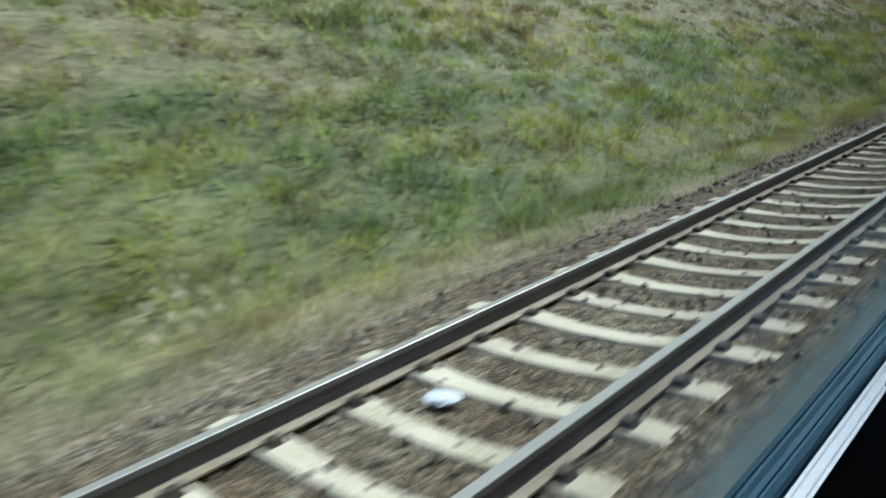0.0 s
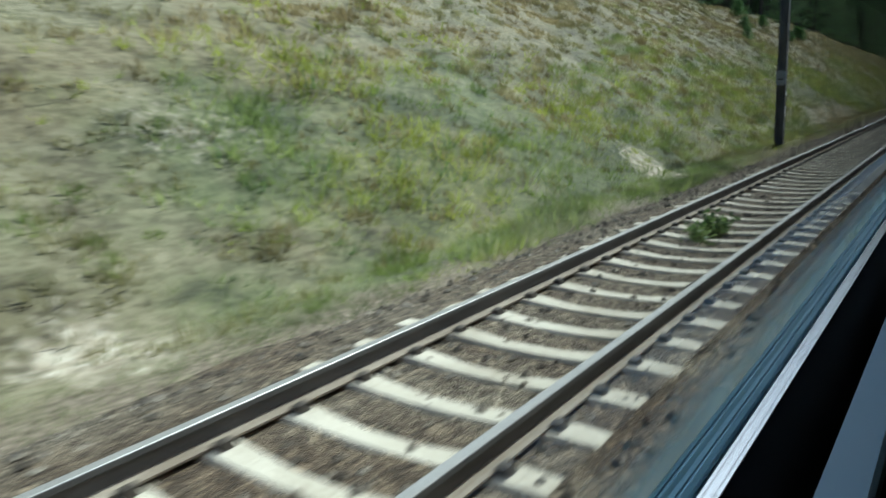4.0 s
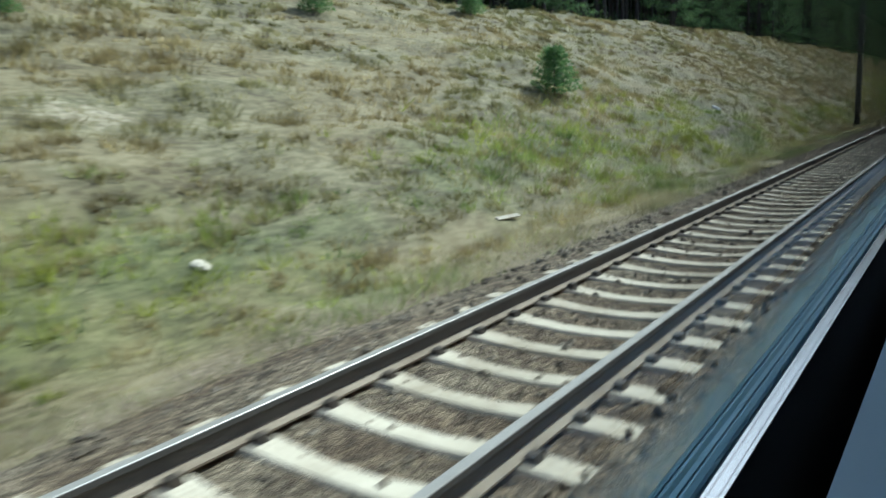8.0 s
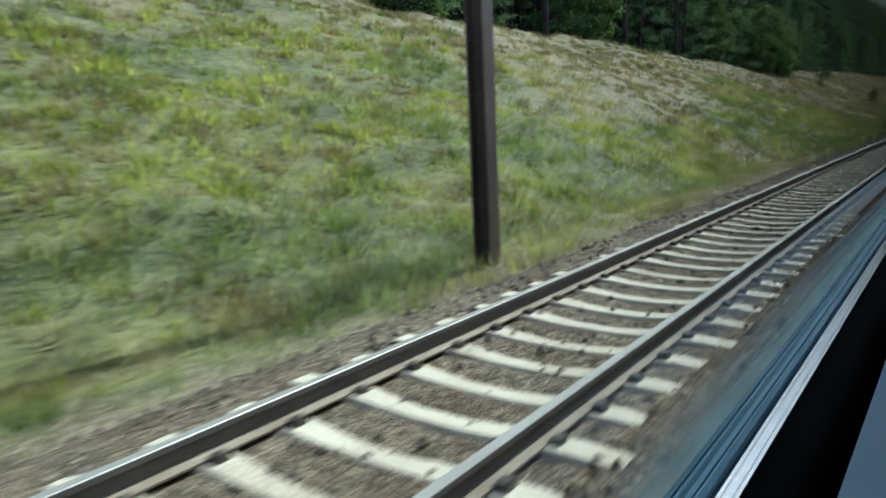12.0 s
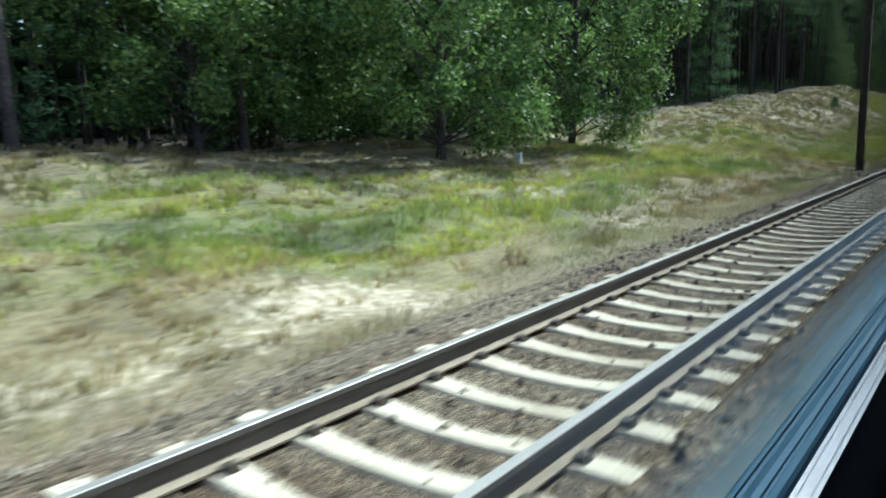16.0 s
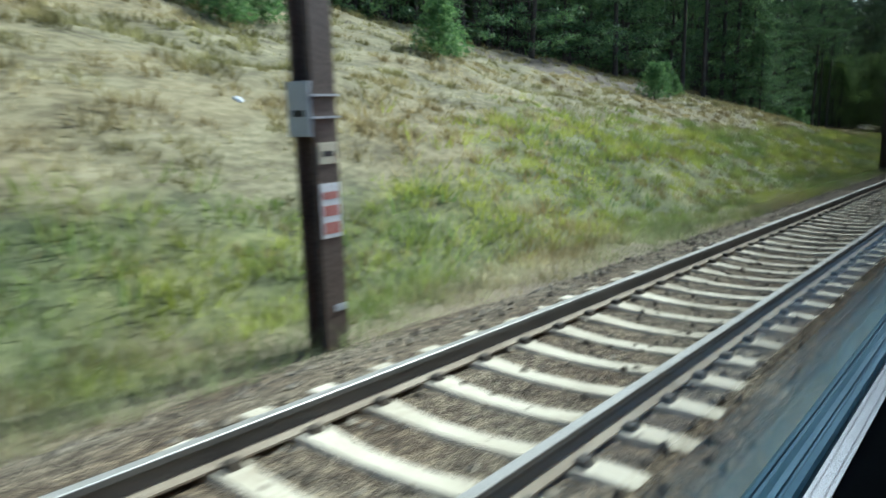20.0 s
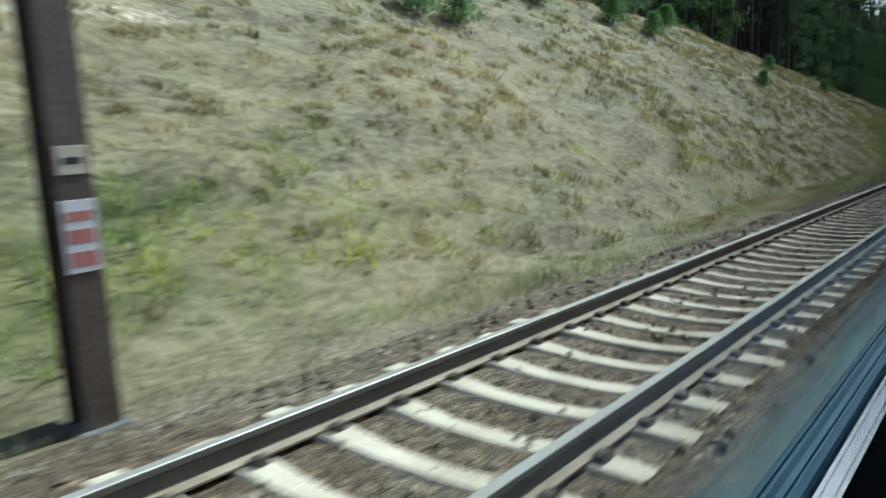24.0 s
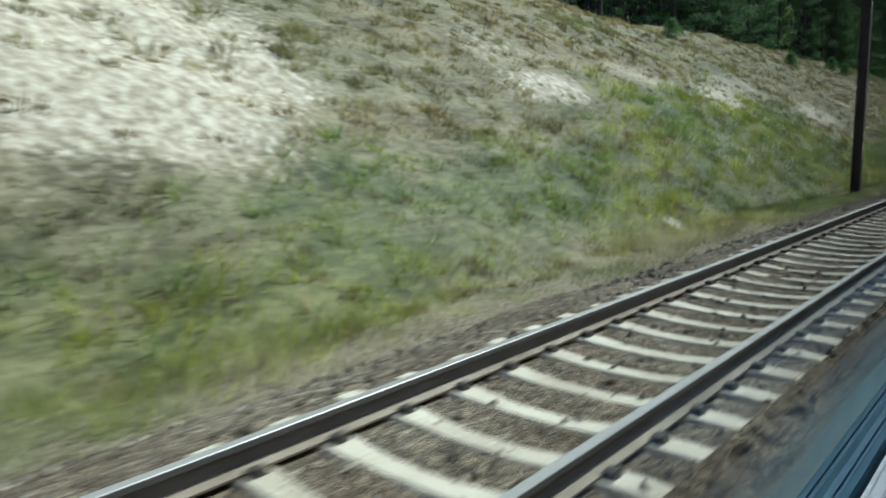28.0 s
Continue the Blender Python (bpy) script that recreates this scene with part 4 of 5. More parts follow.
def build_tension_mast(x, y, z, mat, top_mat, shaded_mat, side, anchor_dy, w0, gap, stay_top, weight_mat, label):
    """Two channels laced together, a stack of weights and a stay rod to an anchor."""
    e = thing("tension_mast", (x, y, z), label, "mast", "masts along the line")
    # back channel is darker: the mast's shaded side is put in as colour
    for s, low, high in ((-1, shaded_mat, shaded_mat), (1, mat, top_mat)):
        wide = 0.085 if s * side > 0 else 0.0
        lower = part("channel", box((-0.10, s * 0.105 - 0.04 - wide, 0.5), (0.10, s * 0.105 + 0.04, 1.75), 0.006), low, e)
        part("channel", box((-0.08, s * 0.10 - 0.035 - wide, 1.75), (0.08, s * 0.10 + 0.035, 9.0), 0.006), high, e)
        if s > 0:
            for a, b, m in ((0.5, 0.78, top_mat), (1.05, 1.16, top_mat), (1.5, 1.6, BLACK), (1.62, 1.9, top_mat)) if side < 0 else ((1.02, 1.42, RUST_FRESH), (1.62, 1.86, RUST_FRESH), (0.86, 0.98, BLACK)):
                part("paint_band", box((-0.104, s * 0.105 - 0.044 - wide, a), (0.104, s * 0.105 + 0.044, b), 0.006), m, lower, "worn paint band")
        part("base_leg", box((-0.12, s * 0.115 - 0.05, -0.3), (0.12, s * 0.115 + 0.05, 0.52), 0.012), BLACK, e, "black tarred base")
    part("base_block", box((-0.16, 0.02, -0.3), (0.18, 0.30, 0.2), 0.03), BLACK, e, "black tarred block at the foot")
    for k in range(9):
        a = 0.5 + k * 0.55
        part("lacing", tube([(0.095, -0.11, a), (0.095, 0.11, a + 0.5)], [0.016, 0.016], 5), mat if k < 2 else top_mat, e)
    part("footing", box((-0.2, -0.22, -0.35), (0.2, 0.24, 0.04), 0.04), BLACK, e)
    yy = side * 0.38
    rod = part("weight_rod", tube([(0, yy, w0 - 0.2), (0, yy, 7.5)], [0.012, 0.012], 6), GALVANISED, e)
    for k in range(20):
        part("weight_disc", tube([(0, yy, w0 + k * gap), (0, yy, w0 + 0.76 * gap + k * gap)], [0.165, 0.165], 14), weight_mat, rod)
    part("cap", tube([(0, yy, w0 + 20.1 * gap), (0, yy, w0 + 20.6 * gap)], [0.17, 0.17], 14), CREAM, rod)
    e.matrix_world = pose(x, y + 0.05, z, 2.0, 0, 0)
    ay = anchor_dy
    blk = thing("anchor_block", (x, y + ay, z), "black tarred concrete anchor block in the grass", "anchor block", "anchors of the masts")
    bm = bmesh.new()
    q = [bm.verts.new(p) for p in ((-0.17, -0.22, -0.2), (0.17, -0.22, -0.2), (0.17, 0.3, -0.2), (-0.17, 0.3, -0.2), (-0.12, -0.16, 0.40), (0.12, -0.16, 0.40), (0.12, 0.08, 0.46), (-0.12, 0.08, 0.46))]
    for f in ((3, 2, 1, 0), (4, 5, 6, 7), (0, 1, 5, 4), (1, 2, 6, 5), (2, 3, 7, 6), (3, 0, 4, 7)):
        bm.faces.new([q[i] for i in f])
    bmesh.ops.bevel(bm, geom=list(bm.edges), offset=0.06, segments=3, affect="EDGES")
    part("block", bm, BLACK, blk)
    part("stay_rod", tube([(0, 0.1, 0.42), (0.05, -ay, stay_top)], [0.012, 0.012] if side < 0 else [0.015, 0.015], 6), SILVER, blk, "thin stay rod")


build_tension_mast(-5.55, -407.28, -0.53, ORANGE, SILVER, POLE_CONCRETE, -1, 6.95, 1.02, 0.086, 5.2, WEIGHT_BLUE, "tension mast, silver above and orange below, with blue-grey weights")
# BLACK stands for shade on this mast's back channel
build_tension_mast(-5.4, -490.07, -0.58, RUST, RUST, BLACK, 1, -9.0, 1.82, 0.095, 9.0, WEIGHT, "rusty laced steel tension mast with blue-grey weights")


# ---- growth ----
def leaves(n, centre, spread, size, aspect=0.6, up=0.0, flat=1.0):
    """n loose triangles scattered round centres, as arrays."""
    c = np.asarray(centre)
    p = c[rng.integers(0, len(c), n)] + rng.normal(0, 1, (n, 3)) * spread
    a = rng.normal(0, 1, (n, 3))
    a[:, 2] = a[:, 2] * flat + up
    a /= np.linalg.norm(a, axis=1)[:, None]
    b = np.cross(a, rng.normal(0, 1, (n, 3)))
    b[:, 2] *= flat
    b /= np.linalg.norm(b, axis=1)[:, None] + 1e-9
    s = rng.uniform(0.6, 1.3, (n, 1)) * size
    tri = np.stack([p - a * s * 0.5 - b * s * aspect * 0.5, p - a * s * 0.5 + b * s * aspect * 0.5, p + a * s * 0.6], 1)
    return tri.reshape(-1, 3)


def tri_faces(v):
    return np.arange(len(v)).reshape(-1, 3)


def build_turf_blades(name, n, xr, keep, blades, height, width, mat, label, category, lean=0.5):
    x = xr[0] + (xr[1] - xr[0]) * rng.random(n) ** 0.62
    y = rng.uniform(-690, 95, n)
    sand, green = fields(x, y)
    ok = keep(x, y, sand, green) * (1 - patches(x, y, SOIL_SHADE_SPOTS) * (name != "heather")) * (1 - np.minimum(1, patches(x, y, CLEAR_SPOTS))) > rng.random(n)
    x, y = x[ok], y[ok]
    z = land(x, y) - 0.02
    m = len(x)
    tuft = np.clip((value_noise(1.5 * x, 0.7 * y, 1.3, 77) - 0.34) / 0.36, 0, 1)
    h = height * rng.uniform(0.55, 1.35, m) * (0.6 + 0.85 * tuft * tuft * (3 - 2 * tuft)) * (0.8 + 0.4 * value_noise(x, y, 4.0, 21))
    a = rng.uniform(0, 6.283, (m, blades))
    r = 0.20 * rng.random((m, blades)) ** 0.7
    bx, by = x[:, None] + r * np.cos(a), y[:, None] + r * np.sin(a)
    la = a + rng.normal(0, 0.5, (m, blades))
    ln = lean * rng.uniform(0.1, 1.0, (m, blades)) * h[:, None]
    hh = h[:, None] * rng.uniform(0.6, 1.1, (m, blades))
    wa = rng.uniform(0, 6.283, (m, blades))
    w = width * rng.uniform(0.6, 1.4, (m, blades)) * (0.42 + 0.58 * np.clip((-6.5 - x) / 8, 0, 1))[:, None]
    zz = np.repeat(z[:, None], blades, 1)
    v = np.stack([np.stack([bx - w * np.cos(wa), by - w * np.sin(wa), zz], -1), np.stack([bx + w * np.cos(wa), by + w * np.sin(wa), zz], -1),
                  np.stack([bx + ln * np.cos(la), by + ln * np.sin(la), zz + hh], -1)], 2).reshape(-1, 3)
    tagged(link_mesh(name, v, tri_faces(v), mat), label, category, kind="stuff")


def build_tussocks(name, n, xr, keep, blades, radius, height, width, mat, label, lean=0.9):
    """Separate bunches of grass whose blades fan out from one foot."""
    x = xr[0] + (xr[1] - xr[0]) * rng.random(n)
    y = rng.uniform(-690, 95, n)
    sand, green = fields(x, y)
    ok = keep(x, y, sand, green) * (1 - patches(x, y, SOIL_SHADE_SPOTS)) * (1 - np.minimum(1, patches(x, y, CLEAR_SPOTS))) > rng.random(n)
    x, y = x[ok], y[ok]
    m = len(x)
    size = rng.uniform(0.45, 1.0, m) ** 1.3 * (0.75 + 0.5 * value_noise(x, y, 6.0, 91))
    a = rng.uniform(0, 6.283, (m, blades))
    q = rng.random((m, blades)) ** 0.6
    r = radius * size[:, None] * q
    bx, by = x[:, None] + 0.75 * r * np.cos(a), y[:, None] + 1.35 * r * np.sin(a)
    bz = land(bx, by) - 0.02
    hh = height * size[:, None] * rng.uniform(0.55, 1.1, (m, blades)) * (1.1 - 0.55 * q)
    la = a + rng.normal(0, 0.6, (m, blades))
    ln = lean * hh * (0.25 + 0.75 * q) * rng.uniform(0.3, 1.2, (m, blades))
    wa = rng.uniform(0, 6.283, (m, blades))
    w = width * rng.uniform(0.6, 1.4, (m, blades)) * (0.55 + 0.45 * np.clip((-6.5 - x) / 8, 0, 1))[:, None]
    v = np.stack([np.stack([bx - w * np.cos(wa), by - w * np.sin(wa), bz], -1), np.stack([bx + w * np.cos(wa), by + w * np.sin(wa), bz], -1),
                  np.stack([bx + ln * np.cos(la), by + ln * np.sin(la), bz + hh], -1)], 2).reshape(-1, 3)
    tagged(link_mesh(name, v, tri_faces(v), mat), label, "grass", kind="stuff")


build_turf_blades("dry_grass", 115000, (-20.8, -5.2), lambda x, y, s, g: np.clip((1.25 - 1.1 * s - 1.1 * g) * (0.6 + 0.7 * value_noise(1.5 * x, 0.7 * y, 1.3, 77)), 0.05, 1), 8, 0.115, 0.018, GRASS_DRY, "straw-coloured dry grass tufts on the cutting", "grass", 1.05)
build_turf_blades("green_grass", 110000, (-19.5, -5.05), lambda x, y, s, g: np.clip((2.3 * g - 0.3 - 0.8 * s) * (0.6 + 0.8 * value_noise(1.5 * x, 0.7 * y, 1.3, 77)), 0.0, 1), 8, 0.24, 0.019, GRASS_GREEN, "yellow-green grass tufts along the foot of the cutting", "grass", 1.1)
build_tussocks("green_tussocks", 30000, (-19.5, -5.4), lambda x, y, s, g: np.clip(1.8 * g - 0.35 - 0.6 * s, 0, 0.9), 34, 0.30, 0.40, 0.019, GRASS_GREEN, "bunches of fresh yellow-green grass on the cutting")
build_tussocks("tussock_grass", 52000, (-20.3, -6.0), lambda x, y, s, g: np.clip(0.42 + 1.6 * (value_noise(x, 0.6 * y, 3.2, 82) - 0.35), 0.1, 0.95) * np.clip(1.15 - 0.75 * s - 0.5 * g, 0.05, 1), 32, 0.28, 0.34, 0.02, GRASS_TUSSOCK, "olive and brown tussocks of longer grass")
build_turf_blades("verge_grass", 80000, (-7.0, -4.92), lambda x, y, s, g: np.clip(1.0 - 0.9 * s, 0.05, 1) * (0.3 + 0.9 * value_noise(x, y, 0.7, 57)) * np.clip((-4.85 - x) / 0.6, 0.1, 1), 6, 0.19, 0.017, GRASS_VERGE, "short grey-green grass along the ballast edge", "grass", 0.9)
build_turf_blades("weeds", 9000, (-11.5, -5.4), lambda x, y, s, g: np.clip(1.3 * g * value_noise(x, y, 3.0, 31) - 0.15, 0, 1), 14, 0.26, 0.026, WEED, "low broad-leaved green weeds beside the ballast", "weeds", 0.9)
build_turf_blades("heather", 12000, (-20.8, -12.0), lambda x, y, s, g: np.clip((x < -14) * 0.7 * value_noise(x, y, 4.0, 33) - 0.15 + (np.abs(y + 390) < 25) * 0.5 * (x < -16), 0, 1), 11, 0.22, 0.014, HEATHER, "brown and pink heather on the brow", "heather", 0.7)


def sapling_mesh():
    cs, sp = [], []
    for k in range(7):
        zz = 0.12 + k * 0.155
        rr = 0.62 * (1 - zz / 1.28) ** 0.8 + 0.04
        for j in range(8):
            a = j * 0.785 + k * 0.4
            for q in (0.35, 0.7, 1.0):
                cs.append((rr * q * math.cos(a), rr * q * math.sin(a), zz + 0.10 * q))
    v = leaves(2500, cs, 0.045, 0.11, 0.3, 0.4)
    return v


SAP = sapling_mesh()
sap_proto = None
SAPLINGS_START = [(-18.6, -5, 1.3), (-15.5, -12.3, 1.0), (-15.1, -12.5, 1.0), (-14.5, -20.6, 0.8), (-16.7, -21.3, 0.9), (-18.2, -24, 1.2), (-15.9, -30.8, 0.9), (-13.9, -38, 0.8), (-17.8, -160, 1.0),
    (-11.3, -165.2, 1.3), (-17.0, -170, 0.9), (-15.5, -180, 0.6), (-15.3, -290.8, 0.9), (-17.5, -400, 0.8), (-14.6, -407.3, 1.2), (-16.3, -430.5, 1.3), (-15.3, -431.4, 0.8), (-15.0, -434.8, 1.5),
    (-16.1, -449.9, 1.0), (-14.7, -452.3, 1.5), (-18.1, -454.6, 1.0), (-16.2, -457.8, 1.2), (-15.6, -459.3, 1.1), (-16.5, -459.5, 1.2)]
SAPLINGS_END = [(-15.4, -489.7, 1.1), (-15.2, -491.6, 0.9), (-16.1, -506, 1.0), (-12.6, -520, 0.8), (-18.5, -520, 1.2), (-16.8, -526, 1.1), (-17.2, -530, 1.3), (-17.9, -536, 1.4), (-17.6, -539.3, 1.2),
    (-16.6, -546, 1.0), (-14.6, -546.3, 1.1), (-14.9, -548, 1.2), (-15.8, -549.6, 1.1), (-16.0, -552.5, 1.2), (-17.4, -555, 1.2), (-19.0, -556, 1.5), (-16.0, -562.1, 1.4), (-16.4, -564, 1.2),
    (-17.8, -572, 1.2), (-17.4, -582.5, 1.0), (-18.4, -583.2, 1.1), (-16.5, -603, 1.0), (-18.2, -620, 0.9)]
SAPLINGS = SAPLINGS_START + SAPLINGS_END
for sx, sy_, sc in SAPLINGS:
    at = pose(sx, sy_, float(land(sx, sy_)) - 0.05, 0, 0, (sx * 97 + sy_ * 31) % 360) @ Matrix.Scale(sc, 4)
    if sap_proto is None:
        sap_proto = thing("pine_sapling", (0, 0, 0), "young bright green pine growing on the cutting slope", "sapling", "young pines on the slope")
        part("stem", tube([(0, 0, 0), (0, 0, 0.6), (0.01, 0, 1.3)], [0.022, 0.014, 0.005], 6), BARK, sap_proto)
        link_mesh("needles", SAP, tri_faces(SAP), SAPLING, sap_proto)
        sap_proto.matrix_world = at
    else:
        o = copy_thing(sap_proto, Matrix())
        o.matrix_world = at


def trunk_tube(h, r0, r1, bend, sides=9, bm=None):
    pts = [(bend * math.sin(i / 6 * 2.2), bend * 0.6 * math.sin(i / 6 * 3.1), -0.3 + (h + 0.3) * i / 6) for i in range(7)]
    return tube(pts, [r0 * 1.25] + [r0 + (r1 - r0) * i / 6 for i in range(1, 7)], sides, bm)


def broad_tree(seed, h, crown_r, low, count=14000, limb_count=26):
    """A broad-leaved edge tree: trunk, limbs, and a crown of many leaves hung in uneven masses."""
    local = random.Random(seed)
    e = thing("broadleaf_tree", (0, 0, 0), "broad-leaved tree with sunlit green crown at the wood's edge", "tree", "broad-leaved trees at the edge of the wood")
    part("trunk", trunk_tube(h * 0.7, 0.17, 0.07, 0.15), BARK, e)
    limbs = bmesh.new()
    cs = []
    for k in range(limb_count):
        zz = low + (h - low) * (k + 0.5) / limb_count
        a = k * 2.4 + local.uniform(-0.4, 0.4)
        u = (zz - low) / (h - low)
        rr = crown_r * (0.55 + 0.6 * math.sin(math.pi * min(1, u * 0.85 + 0.15))) * local.uniform(0.65, 1.1)
        tip = (rr * math.cos(a), rr * math.sin(a), zz + local.uniform(-0.3, 0.5))
        tube([(0, 0, max(0.6, zz - rr * 0.4)), (tip[0] * 0.5, tip[1] * 0.5, zz), tip], [0.05, 0.03, 0.01], 5, limbs)
        for q in (0.6, 0.85, 0.95, 1.05):
            cs.append((tip[0] * q + local.uniform(-0.3, 0.3), tip[1] * q + local.uniform(-0.3, 0.3), zz + (tip[2] - zz) * q + local.uniform(-0.35, 0.25)))
    part("branchwork", limbs, BARK, e)
    v = leaves(count, cs, 0.17 + 0.04 * crown_r, 0.17, 0.75)
    link_mesh("crown", v, tri_faces(v), LEAF, e)
    return e


broad = [broad_tree(1, 8.0, 2.6, 0.9), broad_tree(2, 6.5, 2.1, 0.7), broad_tree(3, 10.5, 3.8, 0.9, 30000, 46)]
placed = [0, 0, 0]
BROAD_SOUTH = [(-16.4, -344.6, 2, 1.05, 0), (-16.2, -354.6, 2, 1.0, 70), (-21.0, -361.0, 2, 0.9, 140), (-21.8, -352.5, 2, 0.95, 200), (-21.5, -343.5, 2, 0.85, 290), (-22.3, -357.0, 0, 1.1, 20), (-22.0, -259, 0, 0.9, 60), (-22.5, -252, 1, 1.0, 10)]
BROAD_NORTH = [(-21.8, -232, 1, 0.95, 120), (-22.0, -205, 0, 0.9, 190), (-22.6, -190, 1, 1.0, 300), (-22.0, -176, 0, 0.8, 20), (-24, -520, 0, 1.0, 45), (-23.5, -541, 1, 1.0, 160), (-24, -498, 0, 0.9, 220),
                          (-19.3, -186, 1, 0.9, 33), (-19.6, -192.5, 1, 1.0, 95), (-20.2, -181, 0, 0.8, 250), (-23.8, -560, 0, 1.0, 75), (-24.2, -585, 1, 1.1, 15), (-24, -600, 0, 0.9, 110)]
for bx, by, k, sc, tn in BROAD_SOUTH + BROAD_NORTH:
    at = pose(bx, by, float(land(bx, by, False)) - 0.15, 0, 0, tn) @ Matrix.Scale(sc, 4)
    o = broad[k] if not placed[k] else copy_thing(broad[k], Matrix())
    placed[k] += 1
    o.matrix_world = at


def pine_tree(seed, h, low, n_branch):
    """A forest-edge pine with bare trunk below and drooping needle sprays on whorled branches."""
    local = random.Random(seed)
    e = thing("pine_tree", (0, 0, 0), "tall pine with bare grey trunk at the wood's edge", "tree", "pines at the edge of the wood")
    part("trunk", trunk_tube(h, 0.15, 0.05, 0.12), BARK, e)
    limbs = bmesh.new()
    cs = []
    whorls = n_branch // 5
    for k in range(whorls * 5):
        u = (k // 5 + 0.5) / whorls
        zz = low + (h - low) * u + local.uniform(-0.3, 0.3)
        a = (k % 5) * 1.2566 + (k // 5) * 0.7 + local.uniform(-0.35, 0.35)
        rr = (2.5 * (1 - u) ** 0.75 + 0.35) * local.uniform(0.55, 1.15)
        tip = (rr * math.cos(a), rr * math.sin(a), zz - 0.10 * rr + local.uniform(-0.15, 0.6))
        tube([(0, 0, zz), (tip[0] * 0.5, tip[1] * 0.5, zz - 0.05), tip], [0.03, 0.02, 0.008], 3, limbs)
        for q in (0.6, 0.85, 1.0, 1.05):
            cs.append((tip[0] * q + local.uniform(-0.2, 0.2), tip[1] * q + local.uniform(-0.2, 0.2), zz + (tip[2] - zz) * q + 0.05))
    part("branchwork", limbs, BARK, e)
    v = leaves(90 * n_branch, cs, np.array([0.21, 0.21, 0.13]), 0.235, 0.33, 0.2, 0.8)
    link_mesh("crown", v, tri_faces(v), NEEDLE, e)
    return e


pines = [pine_tree(11, 19, 8, 44), pine_tree(12, 12, 0.4, 85), pine_tree(13, 20, 9, 40)]
used = [0, 0, 0]
loc = random.Random(5)
y = -715.0
while y < 215:
    k = loc.choice((0, 2, 0, 2, 1)) if -440 < y < -270 else loc.choice((0, 1, 2, 1))
    x = -21.3 - loc.random() * 2.2
    if -447 < y < -425:
        k, x = 1, -19.6 - loc.random() * 1.5
    if -376 < y < -344:
        k, x = loc.choice((0, 2, 0, 1)), x - 1.6
        y += 3.0
    if -348 < y < -298:
        x -= 2.6
    at = pose(x, y, float(land(x, y, False)) - 0.1, loc.uniform(-2, 2), loc.uniform(-2, 2), loc.uniform(0, 360)) @ Matrix.Scale(loc.uniform(0.8, 1.15), 4)
    o = pines[k] if not used[k] else copy_thing(pines[k], Matrix())
    used[k] += 1
    o.matrix_world = at
    y += loc.uniform(2.6, 5.6)


# single tall pines whose pale trunks stand free in front of the wood
for px, py, k, sc in ((-17.9, -415.8, 0, 1.0), (-17.6, -420.5, 2, 0.9), (-17.5, -424.5, 0, 0.85), (-19.2, -430.5, 2, 0.95), (-20.5, -375.0, 0, 1.1), (-20.6, -366.8, 2, 1.0), (-20.4, -359.7, 0, 0.9), (-20.8, -370.0, 2, 0.85), (-20.6, -381.3, 2, 0.95), (-20.3, -387.4, 0, 1.2), (-22.2, -313.8, 2, 1.1), (-22.0, -308.6, 0, 1.0), (-22.2, -304.0, 2, 0.9)):
    o = copy_thing(pines[k], Matrix())
    o.matrix_world = pose(px, py, float(land(px, py, False)) - 0.1, 1, -1, (py * 41) % 360) @ Matrix.Scale(sc, 4)

# pines that stand forward of the wood's edge
for px, py, sc in ((-15.9, -413.4, 0.55), (-17.6, -414.0, 1.1), (-18.2, -409.5, 1.0), (-18.8, -405.5, 0.9), (-17.0, -411.5, 0.95), (-18.8, -416.5, 0.9), (-19.8, -402.5, 0.7), (-19.2, -397.0, 1.0), (-19.8, -390.5, 0.85), (-20.6, -384.5, 0.8), (-19.6, -447, 0.7), (-19.9, -453, 0.8),
                   (-21.8, -309, 0.9), (-20.2, -427, 0.9), (-20.8, -433, 0.9), (-19.7, -421, 0.8)):
    o = copy_thing(pines[1], Matrix())
    o.matrix_world = pose(px, py, float(land(px, py, False)) - 0.1, 0, 0, (py * 53) % 360) @ Matrix.Scale(sc, 4)


